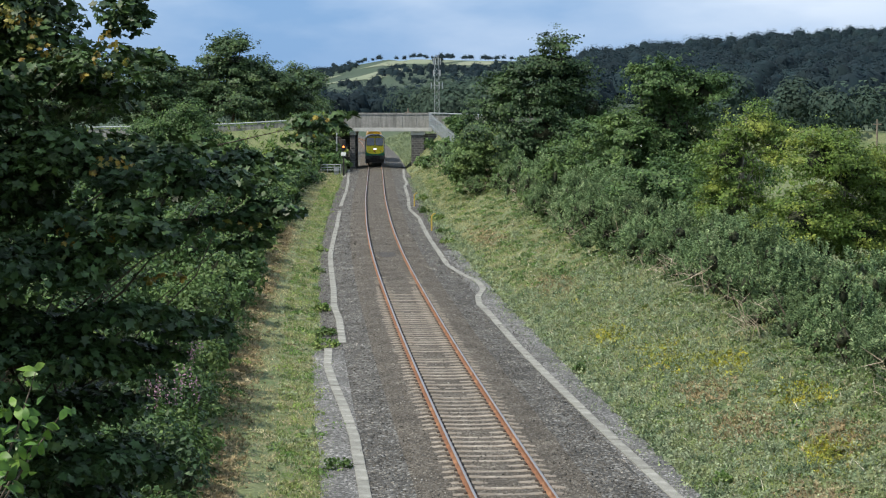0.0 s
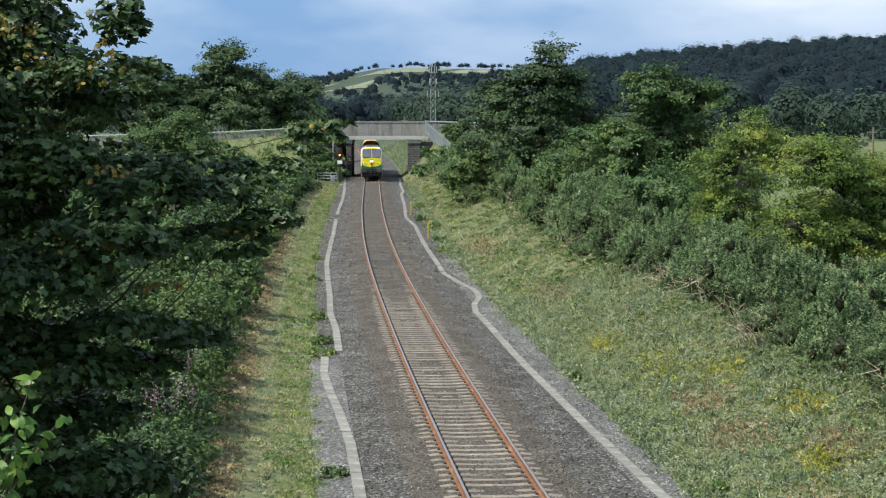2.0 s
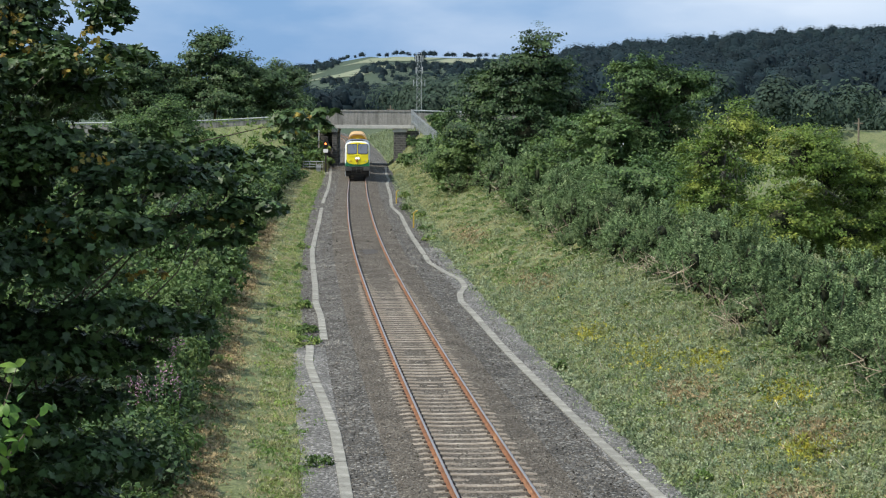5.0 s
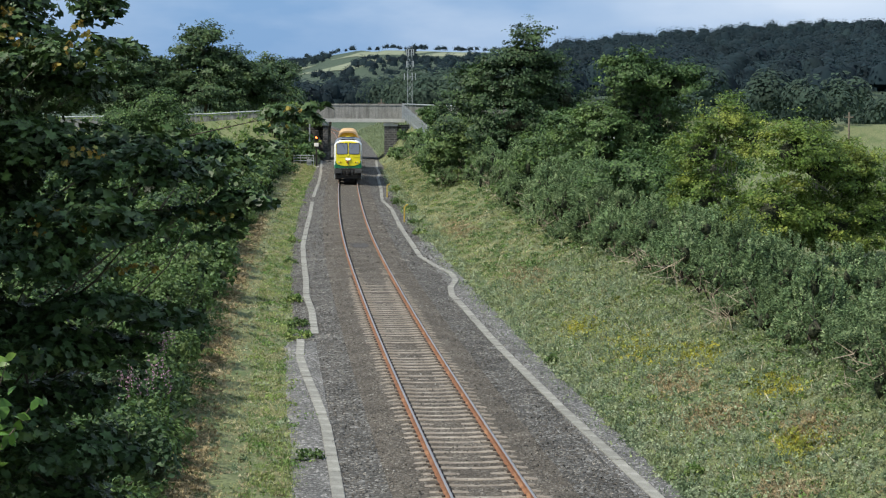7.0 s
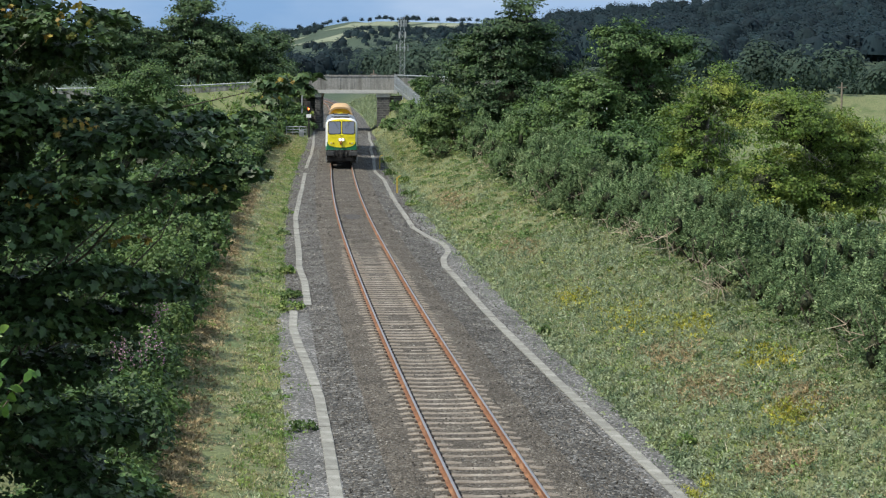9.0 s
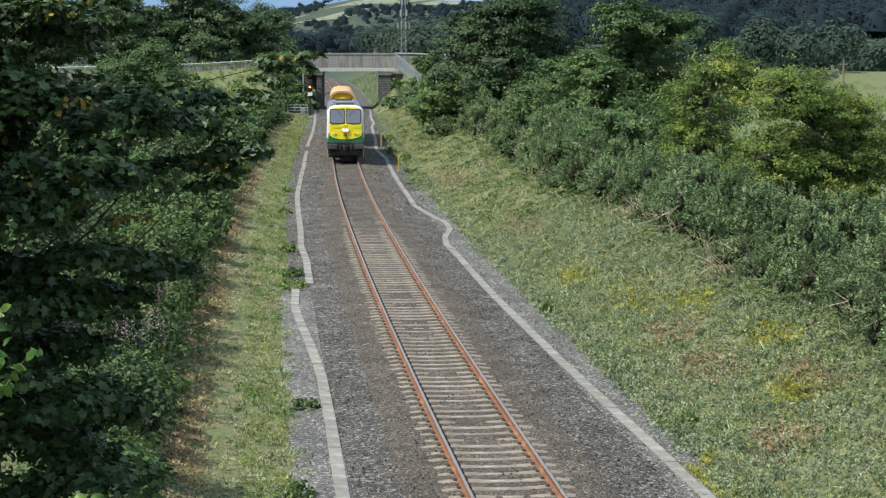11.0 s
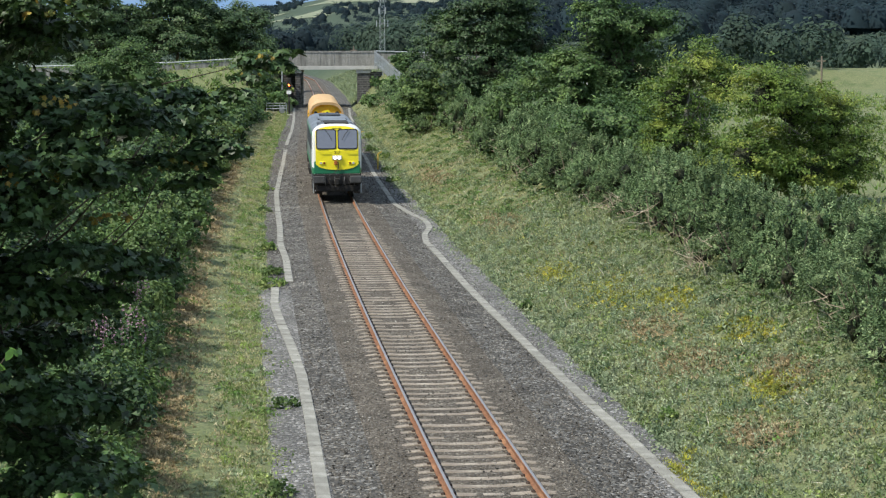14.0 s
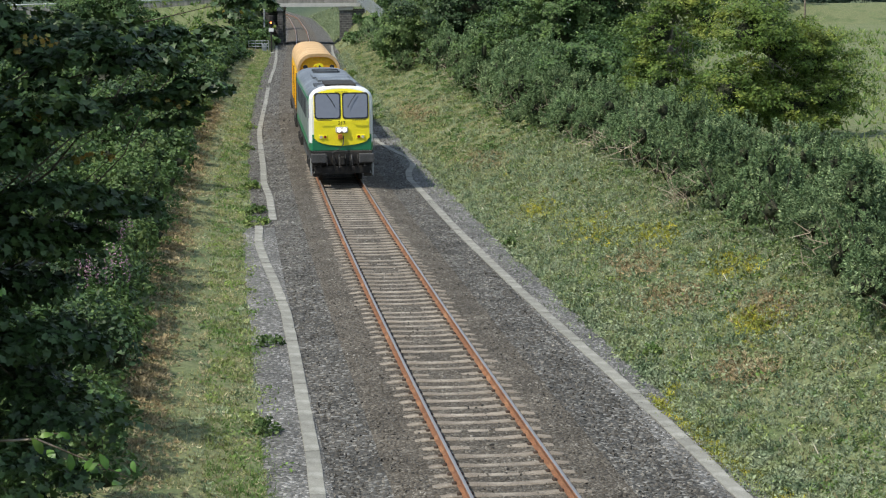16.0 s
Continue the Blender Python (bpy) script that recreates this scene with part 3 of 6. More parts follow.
def terrain(x, y):
    """Height of the ground."""
    x, y = np.asarray(x, float), np.asarray(y, float)
    d = x - mid_x(np.clip(y, -100, 700))
    r, l = np.clip(d - 4.2, 0, None), np.clip(-d - 3.5, 0, None)
    z = -0.42 + np.minimum(0.36 * r, 1.6 + 0.05 * np.clip(r, 0, 15)) + np.minimum(0.16 * l, 1.2 + 0.02 * np.clip(l, 0, 25))
    z = z + np.clip((r + l) * 0.3, 0, 1) * (0.14 * rough(x, y, 0.9, 1.0) + 0.09 * rough(x, y, 2.3, 4.0))
    # road embankment on both sides of the bridge
    crest = np.where(d < 0, 5.1 - 0.035 * np.clip(-d - 8, 0, 30), 5.5 - 0.02 * np.clip(d - 8, 0, 60))
    e = crest - 0.55 * np.clip(np.abs(y - BRIDGE_Y - 4) - 6.5, 0, None)
    e = np.minimum(e, np.where(d < 0, -0.6 + 2.2 * np.clip(-d - 3.35, 0, None), -0.6 + 1.15 * np.clip(d - 4.05, 0, None)))
    z = np.maximum(z, e)
    # hills
    far = np.clip(y - 420, 0, None)
    a = np.clip((x / np.maximum(y, 1) - 0.045) / 0.10, 0, 1.7)
    side = np.clip(far / 1080, 0, 1) ** 1.2 * (33 * np.clip((x / np.maximum(y, 1) - 0.02) / 0.055, 0, 1) + 12 * a) * (1 + 0.05 * rough(x, y, 0.012, 2))
    mid = 66 * np.clip((y - 1000) / 1800, 0, 1) * (1 + 0.06 * rough(x, y, 0.004, 3)) * np.clip((x / np.maximum(y, 1) + 0.16) / 0.132, 0.3, 1)
    return z + np.maximum(side, mid) - 0.4 * np.clip(far / 300, 0, 1)


# ---- ground ----
def build_ground():
    az = np.concatenate([np.linspace(-180, -20, 27)[:-1], np.linspace(-20, 20, 240), np.linspace(20, 180, 27)[1:]])
    az = radians(1) * az
    rr = np.concatenate([[0.01, 8.0, 16.0], 22 * (4600 / 22) ** (np.linspace(0, 1, 270))])
    A, R = np.meshgrid(az, rr)
    X, Y = R * np.sin(A), R * np.cos(A)
    Z = terrain(X, Y)
    v = np.stack([X, Y, Z], -1).reshape(-1, 3)
    n, m = A.shape
    i = (np.arange(n - 1)[:, None] * m + np.arange(m - 1)[None]).ravel()
    f = np.stack([i, i + 1, i + m + 1, i + m], 1)
    g = mesh_object("ground", v, f, M["ground"], smooth=True)
    tagged(g, "grassy railway cutting and valley floor rising to hills", "ground", kind="structure")
    return g


build_ground()


def strip(name, y0, y1, step, profile, mat, smooth=True):
    """A band along the track with the cross profile (d, z)."""
    ys = np.arange(y0, y1 + step / 2, step)
    v = [along(y, d, z) for y in ys for d, z in profile]
    m = len(profile)
    f = [(i * m + j, i * m + j + 1, (i + 1) * m + j + 1, (i + 1) * m + j) for i in range(len(ys) - 1) for j in range(m - 1)]
    return mesh_object(name, [tuple(p) for p in v], f, mat, smooth=smooth)


trackbed = strip("trackbed", 8, 640, 1.0, [(-4.05, -0.50), (-3.55, -0.34), (-2.3, -0.30), (-1.55, -0.20), (-0.8, -0.195), (0, -0.20), (0.8, -0.195), (1.55, -0.20), (2.3, -0.30), (3.7, -0.33), (4.5, -0.50)], M["ballast"])
tagged(trackbed, "grey-brown crushed stone ballast under the railway track", "track ballast", kind="structure")


tagged(strip("ballast_crown", 8, 640, 1.0, [(-1.95, -0.249), (-1.55, -0.195), (-0.8, -0.190), (0, -0.195), (0.8, -0.190), (1.55, -0.195), (1.95, -0.249)], M["brownballast"]), "rust-brown stained ballast between and beside the rails", "track ballast", kind="structure")


def mud_patch(y0, y1, w, mat, label, seed):
    """A stain of fines with an uneven edge between the rails."""
    r = random.Random(seed)
    pts = [(0.5 + 0.5 * math.cos(a) * r.uniform(0.5, 1.1), math.sin(a) * w * r.uniform(0.6, 1.1)) for a in [k * math.tau / 18 for k in range(18)]]
    bm = bmesh.new()
    rim = [bm.verts.new(along(y0 + (y1 - y0) * u, d, -0.184)) for u, d in pts]
    mid = bm.verts.new(along((y0 + y1) / 2, 0, -0.176))
    for a, b in zip(rim, rim[1:] + rim[:1]):
        bm.faces.new((a, b, mid))
    tagged(part("mud_patch", bm, mat), label, "mud patch", kind="structure")


mud_patch(105.6, 110.0, 0.6, M["mud"], "dark damp mud patch between the rails", 3)


for nm_, ya_, yb_, prof_ in (("cess_gravel", 8, 112, [(3.05, -0.322), (3.5, -0.314), (4.1, -0.325), (4.6, -0.47)]), ("verge_gravel", 8, 67, [(-4.3, -0.46), (-3.95, -0.325), (-3.5, -0.312), (-2.9, -0.305)])):
    tagged(strip(nm_, ya_, yb_, 1.0, prof_, M["gravel"]), "pale grey gravel beside the cable trough", "gravel", kind="structure")


def loose_stones(n, y0, y1, seed, size=0.035):
    r = np.random.RandomState(seed)
    u = r.rand(n)
    ys = y0 * (y1 / y0) ** u
    ds = -3.9 + 8.2 * r.rand(n)
    keep = ~((np.abs(ds) < 1.35) & (r.rand(n) < 0.55))
    ys, ds = ys[keep], ds[keep]
    zz = np.interp(ds, [-4.05, -3.55, -2.3, -1.55, 1.55, 2.3, 3.7, 4.5], [-0.5, -0.34, -0.30, -0.20, -0.20, -0.30, -0.33, -0.5])
    x = mid_x(ys) + ds
    octa = np.array([(0.6, 0.1, -0.2), (-0.5, 0.3, -0.2), (0, -0.55, -0.2), (0.2, 0.15, 0.4), (-0.2, 0.05, 0.36)])
    of = np.array([(0, 1, 3), (1, 4, 3), (1, 2, 4), (2, 0, 3), (2, 3, 4)])
    ob = scatter("ballast_stones", np.stack([x, ys, zz + 0.01], 1), r.normal(size=(len(x), 3)) * 0.5 + (0, 0, 0.7), size * (1 + 1.15 * r.rand(len(x)) ** 2), (octa, of), M["stone"], seed=seed)
    tagged(ob, "loose grey ballast stones lying along the track", "stones", kind="stuff")


loose_stones(27000, 26, 95, 5)
loose_stones(9000, 95, 250, 6, 0.065)


def rail_line(side):
    prof = [(-0.065, -0.165), (-0.065, -0.15), (-0.012, -0.13), (-0.012, -0.045), (-0.036, -0.035), (-0.036, -0.006), (-0.028, 0.0), (0.028, 0.0), (0.036, -0.006), (0.036, -0.035), (0.012, -0.045), (0.012, -0.13), (0.065, -0.15), (0.065, -0.165)]
    c = side * 0.835
    ob = strip("rail", 8, 640, 1.0, [(c + a, b) for a, b in prof], M["rail_web"], smooth=False)
    ob.data.materials.append(M["rail_top"])
    m = len(prof) - 1
    idx = np.zeros(len(ob.data.polygons), np.int32)
    idx[np.arange(len(idx)) % m == 6] = 1
    ob.data.polygons.foreach_set("material_index", idx)
    tagged(ob, "rust-brown steel rail with a bright worn running top", "rail", group="rails of the track", kind="structure")


rail_line(-1), rail_line(1)


# ---- bridge ----
def build_bridge():
    b = empty("road_bridge", pose(0, 0, 0))
    tagged(b, "concrete road bridge with panelled parapet on dark stone abutments", "bridge")
    y0, y1 = BRIDGE_Y, BRIDGE_Y + 9.0
    for x0, x1 in ((-11.75, -11.1), (-4.0, -2.4)):
        part("abutment", box(x0, x1, y0 + 0.3, y1, -0.6, 3.95, 0.03), M["wallstone"], b, "dark squared stone abutment")
        part("bearing_shelf", box(x0 - 0.1, x1 + 0.1, y0 + 0.2, y1, 3.954, 4.4, 0.03), M["pale_conc"], b, "pale concrete bearing shelf")
    # battered wing wall stepping back beside the opening
    part("wing_wall", box(-2.39, -0.6, y0 + 0.6, y0 + 1.5, -0.6, 4.1, 0.03), M["wallstone"], b)
    part("wing_wall", box(-14.2, -11.76, y0 + 2.6, y0 + 3.5, -0.6, 4.1, 0.03), M["wallstone"], b)
    part("edge_beam", box(-13.6, -1.4, y0, y0 + 0.5, 4.404, 4.86, 0.02), M["pale_conc"], b, "pale concrete edge beam")
    part("deck_slab", box(-13.6, -1.4, y0 + 0.5, y1, 4.42, 5.0), M["deck"], b)
    part("road_surface", box(-13.6, -1.4, y0 + 0.6, y1 - 0.4, 5.0, 5.08), M["asphalt"], b)
    n, x0, x1 = 7, -13.8, -1.7
    w = (x1 - x0) / n
    for i in range(n):
        part("parapet_panel", box(x0 + i * w + 0.03, x0 + (i + 1) * w - 0.03, y0 + 0.08, y0 + 0.30, 4.864, 6.50, 0.015), M["stained"], b)
        part("parapet_pilaster", box(x0 + i * w - 0.05, x0 + i * w + 0.05, y0 + 0.05, y0 + 0.34, 4.864, 6.54, 0.015), M["stained"], b)
    part("coping", box(x0, x1 + 0.1, y0 + 0.0, y0 + 0.38, 6.544, 6.64, 0.02), M["stained"], b)
    part("parapet_panel", box(x0, x1, y1 - 0.3, y1 - 0.08, 5.004, 6.7), M["parapet"], b)


build_bridge()


def sleeper_mesh():
    bm = bmesh.new()
    # flat ends for the rail seats, dished in the middle
    xs = [-1.3, -1.05, -0.6, -0.3, 0.3, 0.6, 1.05, 1.3]
    zt = [-0.20, -0.163, -0.163, -0.185, -0.185, -0.163, -0.163, -0.20]
    rings = []
    for x, z in zip(xs, zt):
        rings.append([bm.verts.new(p) for p in ((x, -0.13, -0.36), (x, -0.115, z - 0.015), (x, -0.09, z), (x, 0.09, z), (x, 0.115, z - 0.015), (x, 0.13, -0.36))])
    for a, b in zip(rings, rings[1:]):
        for k in range(5):
            bm.faces.new((a[k], a[k + 1], b[k + 1], b[k]))
    bm.faces.new(rings[0]), bm.faces.new(rings[-1][::-1])
    return bm


# ---- trees and shrubs ----
def trunk_part(parent, foot, top, r0, limbs, seed, mat=None, name="trunk"):
    r = random.Random(seed)
    bm = bmesh.new()
    a, b = Vector(foot), Vector(top)
    pts = [a.lerp(b, k / 6) + Vector((r.uniform(-1, 1), r.uniform(-1, 1), 0)) * r0 * (0.5 if 0 < k else 0) for k in range(7)]
    tube(pts, [r0 * (1.25 if k == 0 else 1 - 0.13 * k) for k in range(7)], 9, bm)
    sides = 3 if r0 < 0.1 else 5
    for c in limbs:
        c = Vector(c)
        s = pts[2 + r.randrange(4)]
        m = s.lerp(c, 0.5) + Vector((r.uniform(-1, 1), r.uniform(-1, 1), 0.8)) * (c - s).length * 0.12
        m2 = s.lerp(c, 0.8) + Vector((r.uniform(-1, 1), r.uniform(-1, 1), 0.4)) * (c - s).length * 0.08
        q = r0 * min(1.0, 1.6 / max(0.1, (c - s).length)) if r0 < 0.14 else r0
        tube([s, m, m2, c], [q * 0.32, q * 0.2, q * 0.11, q * 0.03], sides, bm)
    return part(name, bm, mat or M["bark"], parent, smooth=True)


def tree(name, label, foot, clumps, leaf, mat, per_m2, seed, shape=OVAL, r0=None, lumps=14, flat=0.0, sub=0.38, category="tree", inner=0.15, squash=1.0):
    """A tree or tall shrub: trunk with limbs, and a crown of separate leaves on lumpy clumps."""
    e = empty(name, pose(*foot))
    tagged(e, label, category)
    o = Vector(foot)
    top = max(clumps, key=lambda c: c[2])
    h = top[2] - foot[2]
    cc = [(c[0] - o.x, c[1] - o.y, c[2] - o.z, *c[3:]) for c in clumps]
    lean = sum(c[0] for c in cc) / len(cc) * 0.5, sum(c[1] for c in cc) / len(cc) * 0.5
    trunk_part(e, (0, 0, -0.3), (lean[0], lean[1], h * 0.85), r0 or max(0.05, h * 0.022), [c[:3] for c in cc], seed)
    if category == "bush":
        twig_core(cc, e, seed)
    p, q = cloud(cc, per_m2, sub, seed, lumps, flat, inner, squash)
    r = np.random.RandomState(seed + 7)
    scatter("crown", p, q, leaf * (0.65 + 0.7 * r.rand(len(p))), shape, mat, e, seed)
    return e


def blobs(rows):
    """Clumps from rows of (x, y, z, radius across, radius up)."""
    return [(x, y, z, a, a, b) for x, y, z, a, b in rows]


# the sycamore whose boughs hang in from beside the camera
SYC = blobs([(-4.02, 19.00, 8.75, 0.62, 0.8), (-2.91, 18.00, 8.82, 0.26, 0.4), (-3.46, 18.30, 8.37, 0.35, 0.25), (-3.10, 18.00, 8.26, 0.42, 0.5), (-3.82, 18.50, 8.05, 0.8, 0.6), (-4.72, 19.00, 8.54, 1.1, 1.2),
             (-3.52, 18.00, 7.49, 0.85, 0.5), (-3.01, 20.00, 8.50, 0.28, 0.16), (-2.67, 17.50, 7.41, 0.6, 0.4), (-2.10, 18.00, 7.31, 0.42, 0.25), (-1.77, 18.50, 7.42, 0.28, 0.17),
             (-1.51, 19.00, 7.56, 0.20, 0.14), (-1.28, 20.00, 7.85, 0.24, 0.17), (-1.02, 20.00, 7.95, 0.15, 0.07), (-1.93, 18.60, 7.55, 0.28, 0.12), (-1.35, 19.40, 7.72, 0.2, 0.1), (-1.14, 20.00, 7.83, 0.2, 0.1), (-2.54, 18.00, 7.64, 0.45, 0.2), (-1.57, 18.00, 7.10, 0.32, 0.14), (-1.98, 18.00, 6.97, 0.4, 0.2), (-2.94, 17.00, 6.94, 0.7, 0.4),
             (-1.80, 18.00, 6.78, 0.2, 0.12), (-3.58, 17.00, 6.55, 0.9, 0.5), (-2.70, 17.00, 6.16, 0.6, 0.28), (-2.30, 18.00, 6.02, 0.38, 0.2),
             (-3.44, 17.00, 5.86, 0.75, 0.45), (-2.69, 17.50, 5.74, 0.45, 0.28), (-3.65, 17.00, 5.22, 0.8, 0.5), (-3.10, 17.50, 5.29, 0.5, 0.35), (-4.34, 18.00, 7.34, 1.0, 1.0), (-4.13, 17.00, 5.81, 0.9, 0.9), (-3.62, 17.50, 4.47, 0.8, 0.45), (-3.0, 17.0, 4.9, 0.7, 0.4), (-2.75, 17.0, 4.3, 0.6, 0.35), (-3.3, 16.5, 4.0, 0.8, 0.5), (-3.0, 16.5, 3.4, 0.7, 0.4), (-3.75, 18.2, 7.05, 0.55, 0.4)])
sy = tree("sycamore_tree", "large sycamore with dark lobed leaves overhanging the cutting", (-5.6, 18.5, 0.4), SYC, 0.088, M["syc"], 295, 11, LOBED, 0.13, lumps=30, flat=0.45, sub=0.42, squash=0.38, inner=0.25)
SYO = Vector((-5.6, 18.5, 0.4))
# extra clumps out of view, placed towards the sun to shade the boughs
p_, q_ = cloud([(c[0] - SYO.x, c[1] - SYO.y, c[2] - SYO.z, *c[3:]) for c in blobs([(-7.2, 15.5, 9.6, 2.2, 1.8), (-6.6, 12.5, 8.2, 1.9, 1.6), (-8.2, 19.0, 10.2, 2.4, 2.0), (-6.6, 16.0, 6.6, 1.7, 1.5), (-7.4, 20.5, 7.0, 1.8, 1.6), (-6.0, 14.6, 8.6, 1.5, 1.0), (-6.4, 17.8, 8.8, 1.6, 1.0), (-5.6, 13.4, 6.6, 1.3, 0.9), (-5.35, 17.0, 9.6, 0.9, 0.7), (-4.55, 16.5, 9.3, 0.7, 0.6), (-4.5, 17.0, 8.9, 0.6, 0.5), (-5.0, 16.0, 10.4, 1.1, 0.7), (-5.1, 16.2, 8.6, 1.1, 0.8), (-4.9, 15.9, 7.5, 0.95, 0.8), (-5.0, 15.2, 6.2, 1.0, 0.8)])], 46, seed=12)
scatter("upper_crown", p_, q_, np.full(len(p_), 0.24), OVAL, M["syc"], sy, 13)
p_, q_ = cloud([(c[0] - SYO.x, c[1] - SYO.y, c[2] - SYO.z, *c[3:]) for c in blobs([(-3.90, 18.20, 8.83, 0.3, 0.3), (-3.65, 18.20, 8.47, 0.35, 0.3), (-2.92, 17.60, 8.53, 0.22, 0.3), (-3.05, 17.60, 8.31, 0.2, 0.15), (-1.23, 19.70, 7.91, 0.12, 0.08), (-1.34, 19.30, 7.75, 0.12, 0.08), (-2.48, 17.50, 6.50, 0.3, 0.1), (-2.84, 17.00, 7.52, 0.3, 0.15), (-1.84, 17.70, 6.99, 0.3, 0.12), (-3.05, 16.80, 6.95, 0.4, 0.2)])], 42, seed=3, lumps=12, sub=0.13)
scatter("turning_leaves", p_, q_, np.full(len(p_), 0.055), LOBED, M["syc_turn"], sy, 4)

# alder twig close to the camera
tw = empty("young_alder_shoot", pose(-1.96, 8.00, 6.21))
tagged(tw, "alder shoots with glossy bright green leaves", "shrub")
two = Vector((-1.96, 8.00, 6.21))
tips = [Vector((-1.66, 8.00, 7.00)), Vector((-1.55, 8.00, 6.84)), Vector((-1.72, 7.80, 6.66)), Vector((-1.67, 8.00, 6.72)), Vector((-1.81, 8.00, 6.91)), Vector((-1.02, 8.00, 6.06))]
lp, lq = [], []
rr_ = np.random.RandomState(8)
for tip in tips:
    t_ = tip - two
    m_ = t_ * 0.55 + Vector((0.05, 0, 0.10))
    part("stem", tube([(0, 0, 0), m_, t_], [0.007, 0.005, 0.002], 5), M["bark"], tw)
    for k in range(15):
        w_ = m_.lerp(t_, k / 14)
        lp.append(np.array(w_) + rr_.normal(size=3) * 0.03)
        lq.append(np.array((0.2, -0.8, 0.7)) + rr_.normal(size=3) * 0.6)
OVATE = (np.array([(0, -0.5, 0), (0.16, -0.25, 0.05), (0.27, 0.1, 0.09), (0.17, 0.38, 0.03), (0, 0.55, -0.06), (-0.17, 0.38, 0.03), (-0.27, 0.1, 0.09), (-0.16, -0.25, 0.05)]), np.array([(0, 1, 7), (1, 2, 7), (2, 6, 7), (2, 3, 6), (3, 5, 6), (3, 4, 5)]))
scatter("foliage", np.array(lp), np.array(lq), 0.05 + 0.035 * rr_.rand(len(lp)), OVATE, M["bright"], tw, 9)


def mound(n, x, y, w, depth, z0, h, seed, top=0.7):
    """Clumps that make up one uneven bush."""
    r = random.Random(seed)
    out = []
    for _ in range(n):
        a, q = r.uniform(0, math.tau), math.sqrt(r.random())
        dx, dy = math.cos(a) * q, math.sin(a) * q
        k = (1 - q * q * top)
        rad = w * r.uniform(0.28, 0.45)
        out.append((x + dx * w * 0.75, y + dy * depth * 0.75, z0 + h * (0.35 + 0.65 * k) * r.uniform(0.2, 0.88), rad, rad, h * r.uniform(0.22, 0.36)))
    return out


def ground_at(x, y):
    return float(terrain(x, y))


# trees built bough by bough
def crown_points(lobes, n_bough, n_spray, n_leaf, bough_r, spray_r, seed):
    """Leaves on sprays, sprays on boughs, boughs over the lobes (x, y, z, rx, ry, rz) of a crown."""
    r = np.random.RandomState(seed)
    lobes = np.array(lobes, float)
    wt = np.prod(lobes[:, 3:], axis=1) ** (2 / 3)
    k = r.choice(len(lobes), n_bough, p=wt / wt.sum())
    u = r.normal(size=(n_bough, 3))
    u /= np.linalg.norm(u, axis=1, keepdims=True)
    u[:, 2] = np.where(u[:, 2] < -0.6, -u[:, 2], u[:, 2])
    tip = lobes[k, :3] + u * lobes[k, 3:] * (0.45 + 0.62 * r.rand(n_bough, 1) ** 0.6)
    sp = tip[:, None] + r.normal(size=(n_bough, n_spray, 3)) * bough_r * (0.9, 0.9, 0.45) * (0.6 + 0.8 * r.rand(n_bough, 1, 1))
    lf = sp[:, :, None] + r.normal(size=(n_bough, n_spray, n_leaf, 3)) * spray_r * (1, 1, 0.45)
    out = (sp - tip[:, None]) / bough_r * 0.35 + u[:, None] * 0.6 + np.array([0, 0, 0.75])
    q = out[:, :, None] + r.normal(size=lf.shape) * 0.5
    return lf.reshape(-1, 3), q.reshape(-1, 3), tip


ICO_V = np.array([(0, 0, 1)] + [(0.894 * math.cos(k * math.tau / 5 + (0.628 if z < 0 else 0)), 0.894 * math.sin(k * math.tau / 5 + (0.628 if z < 0 else 0)), z) for z in (0.447, -0.447) for k in range(5)] + [(0, 0, -1)])
ICO_F = np.array([t for k in range(5) for t in ((0, 1 + k, 1 + (k + 1) % 5), (1 + k, 6 + k, 1 + (k + 1) % 5), (1 + (k + 1) % 5, 6 + k, 6 + (k + 1) % 5), (11, 6 + (k + 1) % 5, 6 + k))])


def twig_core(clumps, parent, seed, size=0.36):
    """Dark opaque lumps added inside a bush or crown, so that its gaps look shaded."""
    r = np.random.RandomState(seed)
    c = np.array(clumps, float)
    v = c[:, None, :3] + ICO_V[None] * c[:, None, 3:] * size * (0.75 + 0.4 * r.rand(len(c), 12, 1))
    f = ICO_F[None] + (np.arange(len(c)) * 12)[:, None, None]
    return tagged(mesh_object("twig_core", v.reshape(-1, 3), f.reshape(-1, 3), M["twigs"], parent), "dark filler lumps standing in for the crown's inner shade", kind="stuff")


def bough_tree(name, label, foot, lobes, mat, leaf, n_bough, n_spray, n_leaf, seed, bough_r=0.5, spray_r=0.17, r0=None, shape=TRI, bark=None, limbs=26, category="tree"):
    e = empty(name, pose(*foot))
    tagged(e, label, category)
    lo = [(x - foot[0], y - foot[1], z - foot[2], a, b, c) for x, y, z, a, b, c in lobes]
    p, q, tip = crown_points(lo, n_bough, n_spray, n_leaf, bough_r, spray_r, seed)
    low = p[:, 2] > 0.05
    p, q = p[low], q[low]
    h = max(c[2] + 0.5 * c[5] for c in lo)
    mx = sum(c[0] for c in lo) / len(lo)
    trunk_part(e, (0, 0, -0.3), (mx * 0.7, 0, h), r0 or max(0.05, h * 0.022), [tuple(t) for t in tip[:limbs]], seed, bark)
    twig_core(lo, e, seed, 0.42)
    r = np.random.RandomState(seed + 7)
    scatter("crown", p, q, leaf * 0.72 * (0.6 + 0.8 * r.rand(len(p))), shape, mat, e, seed)
    return e


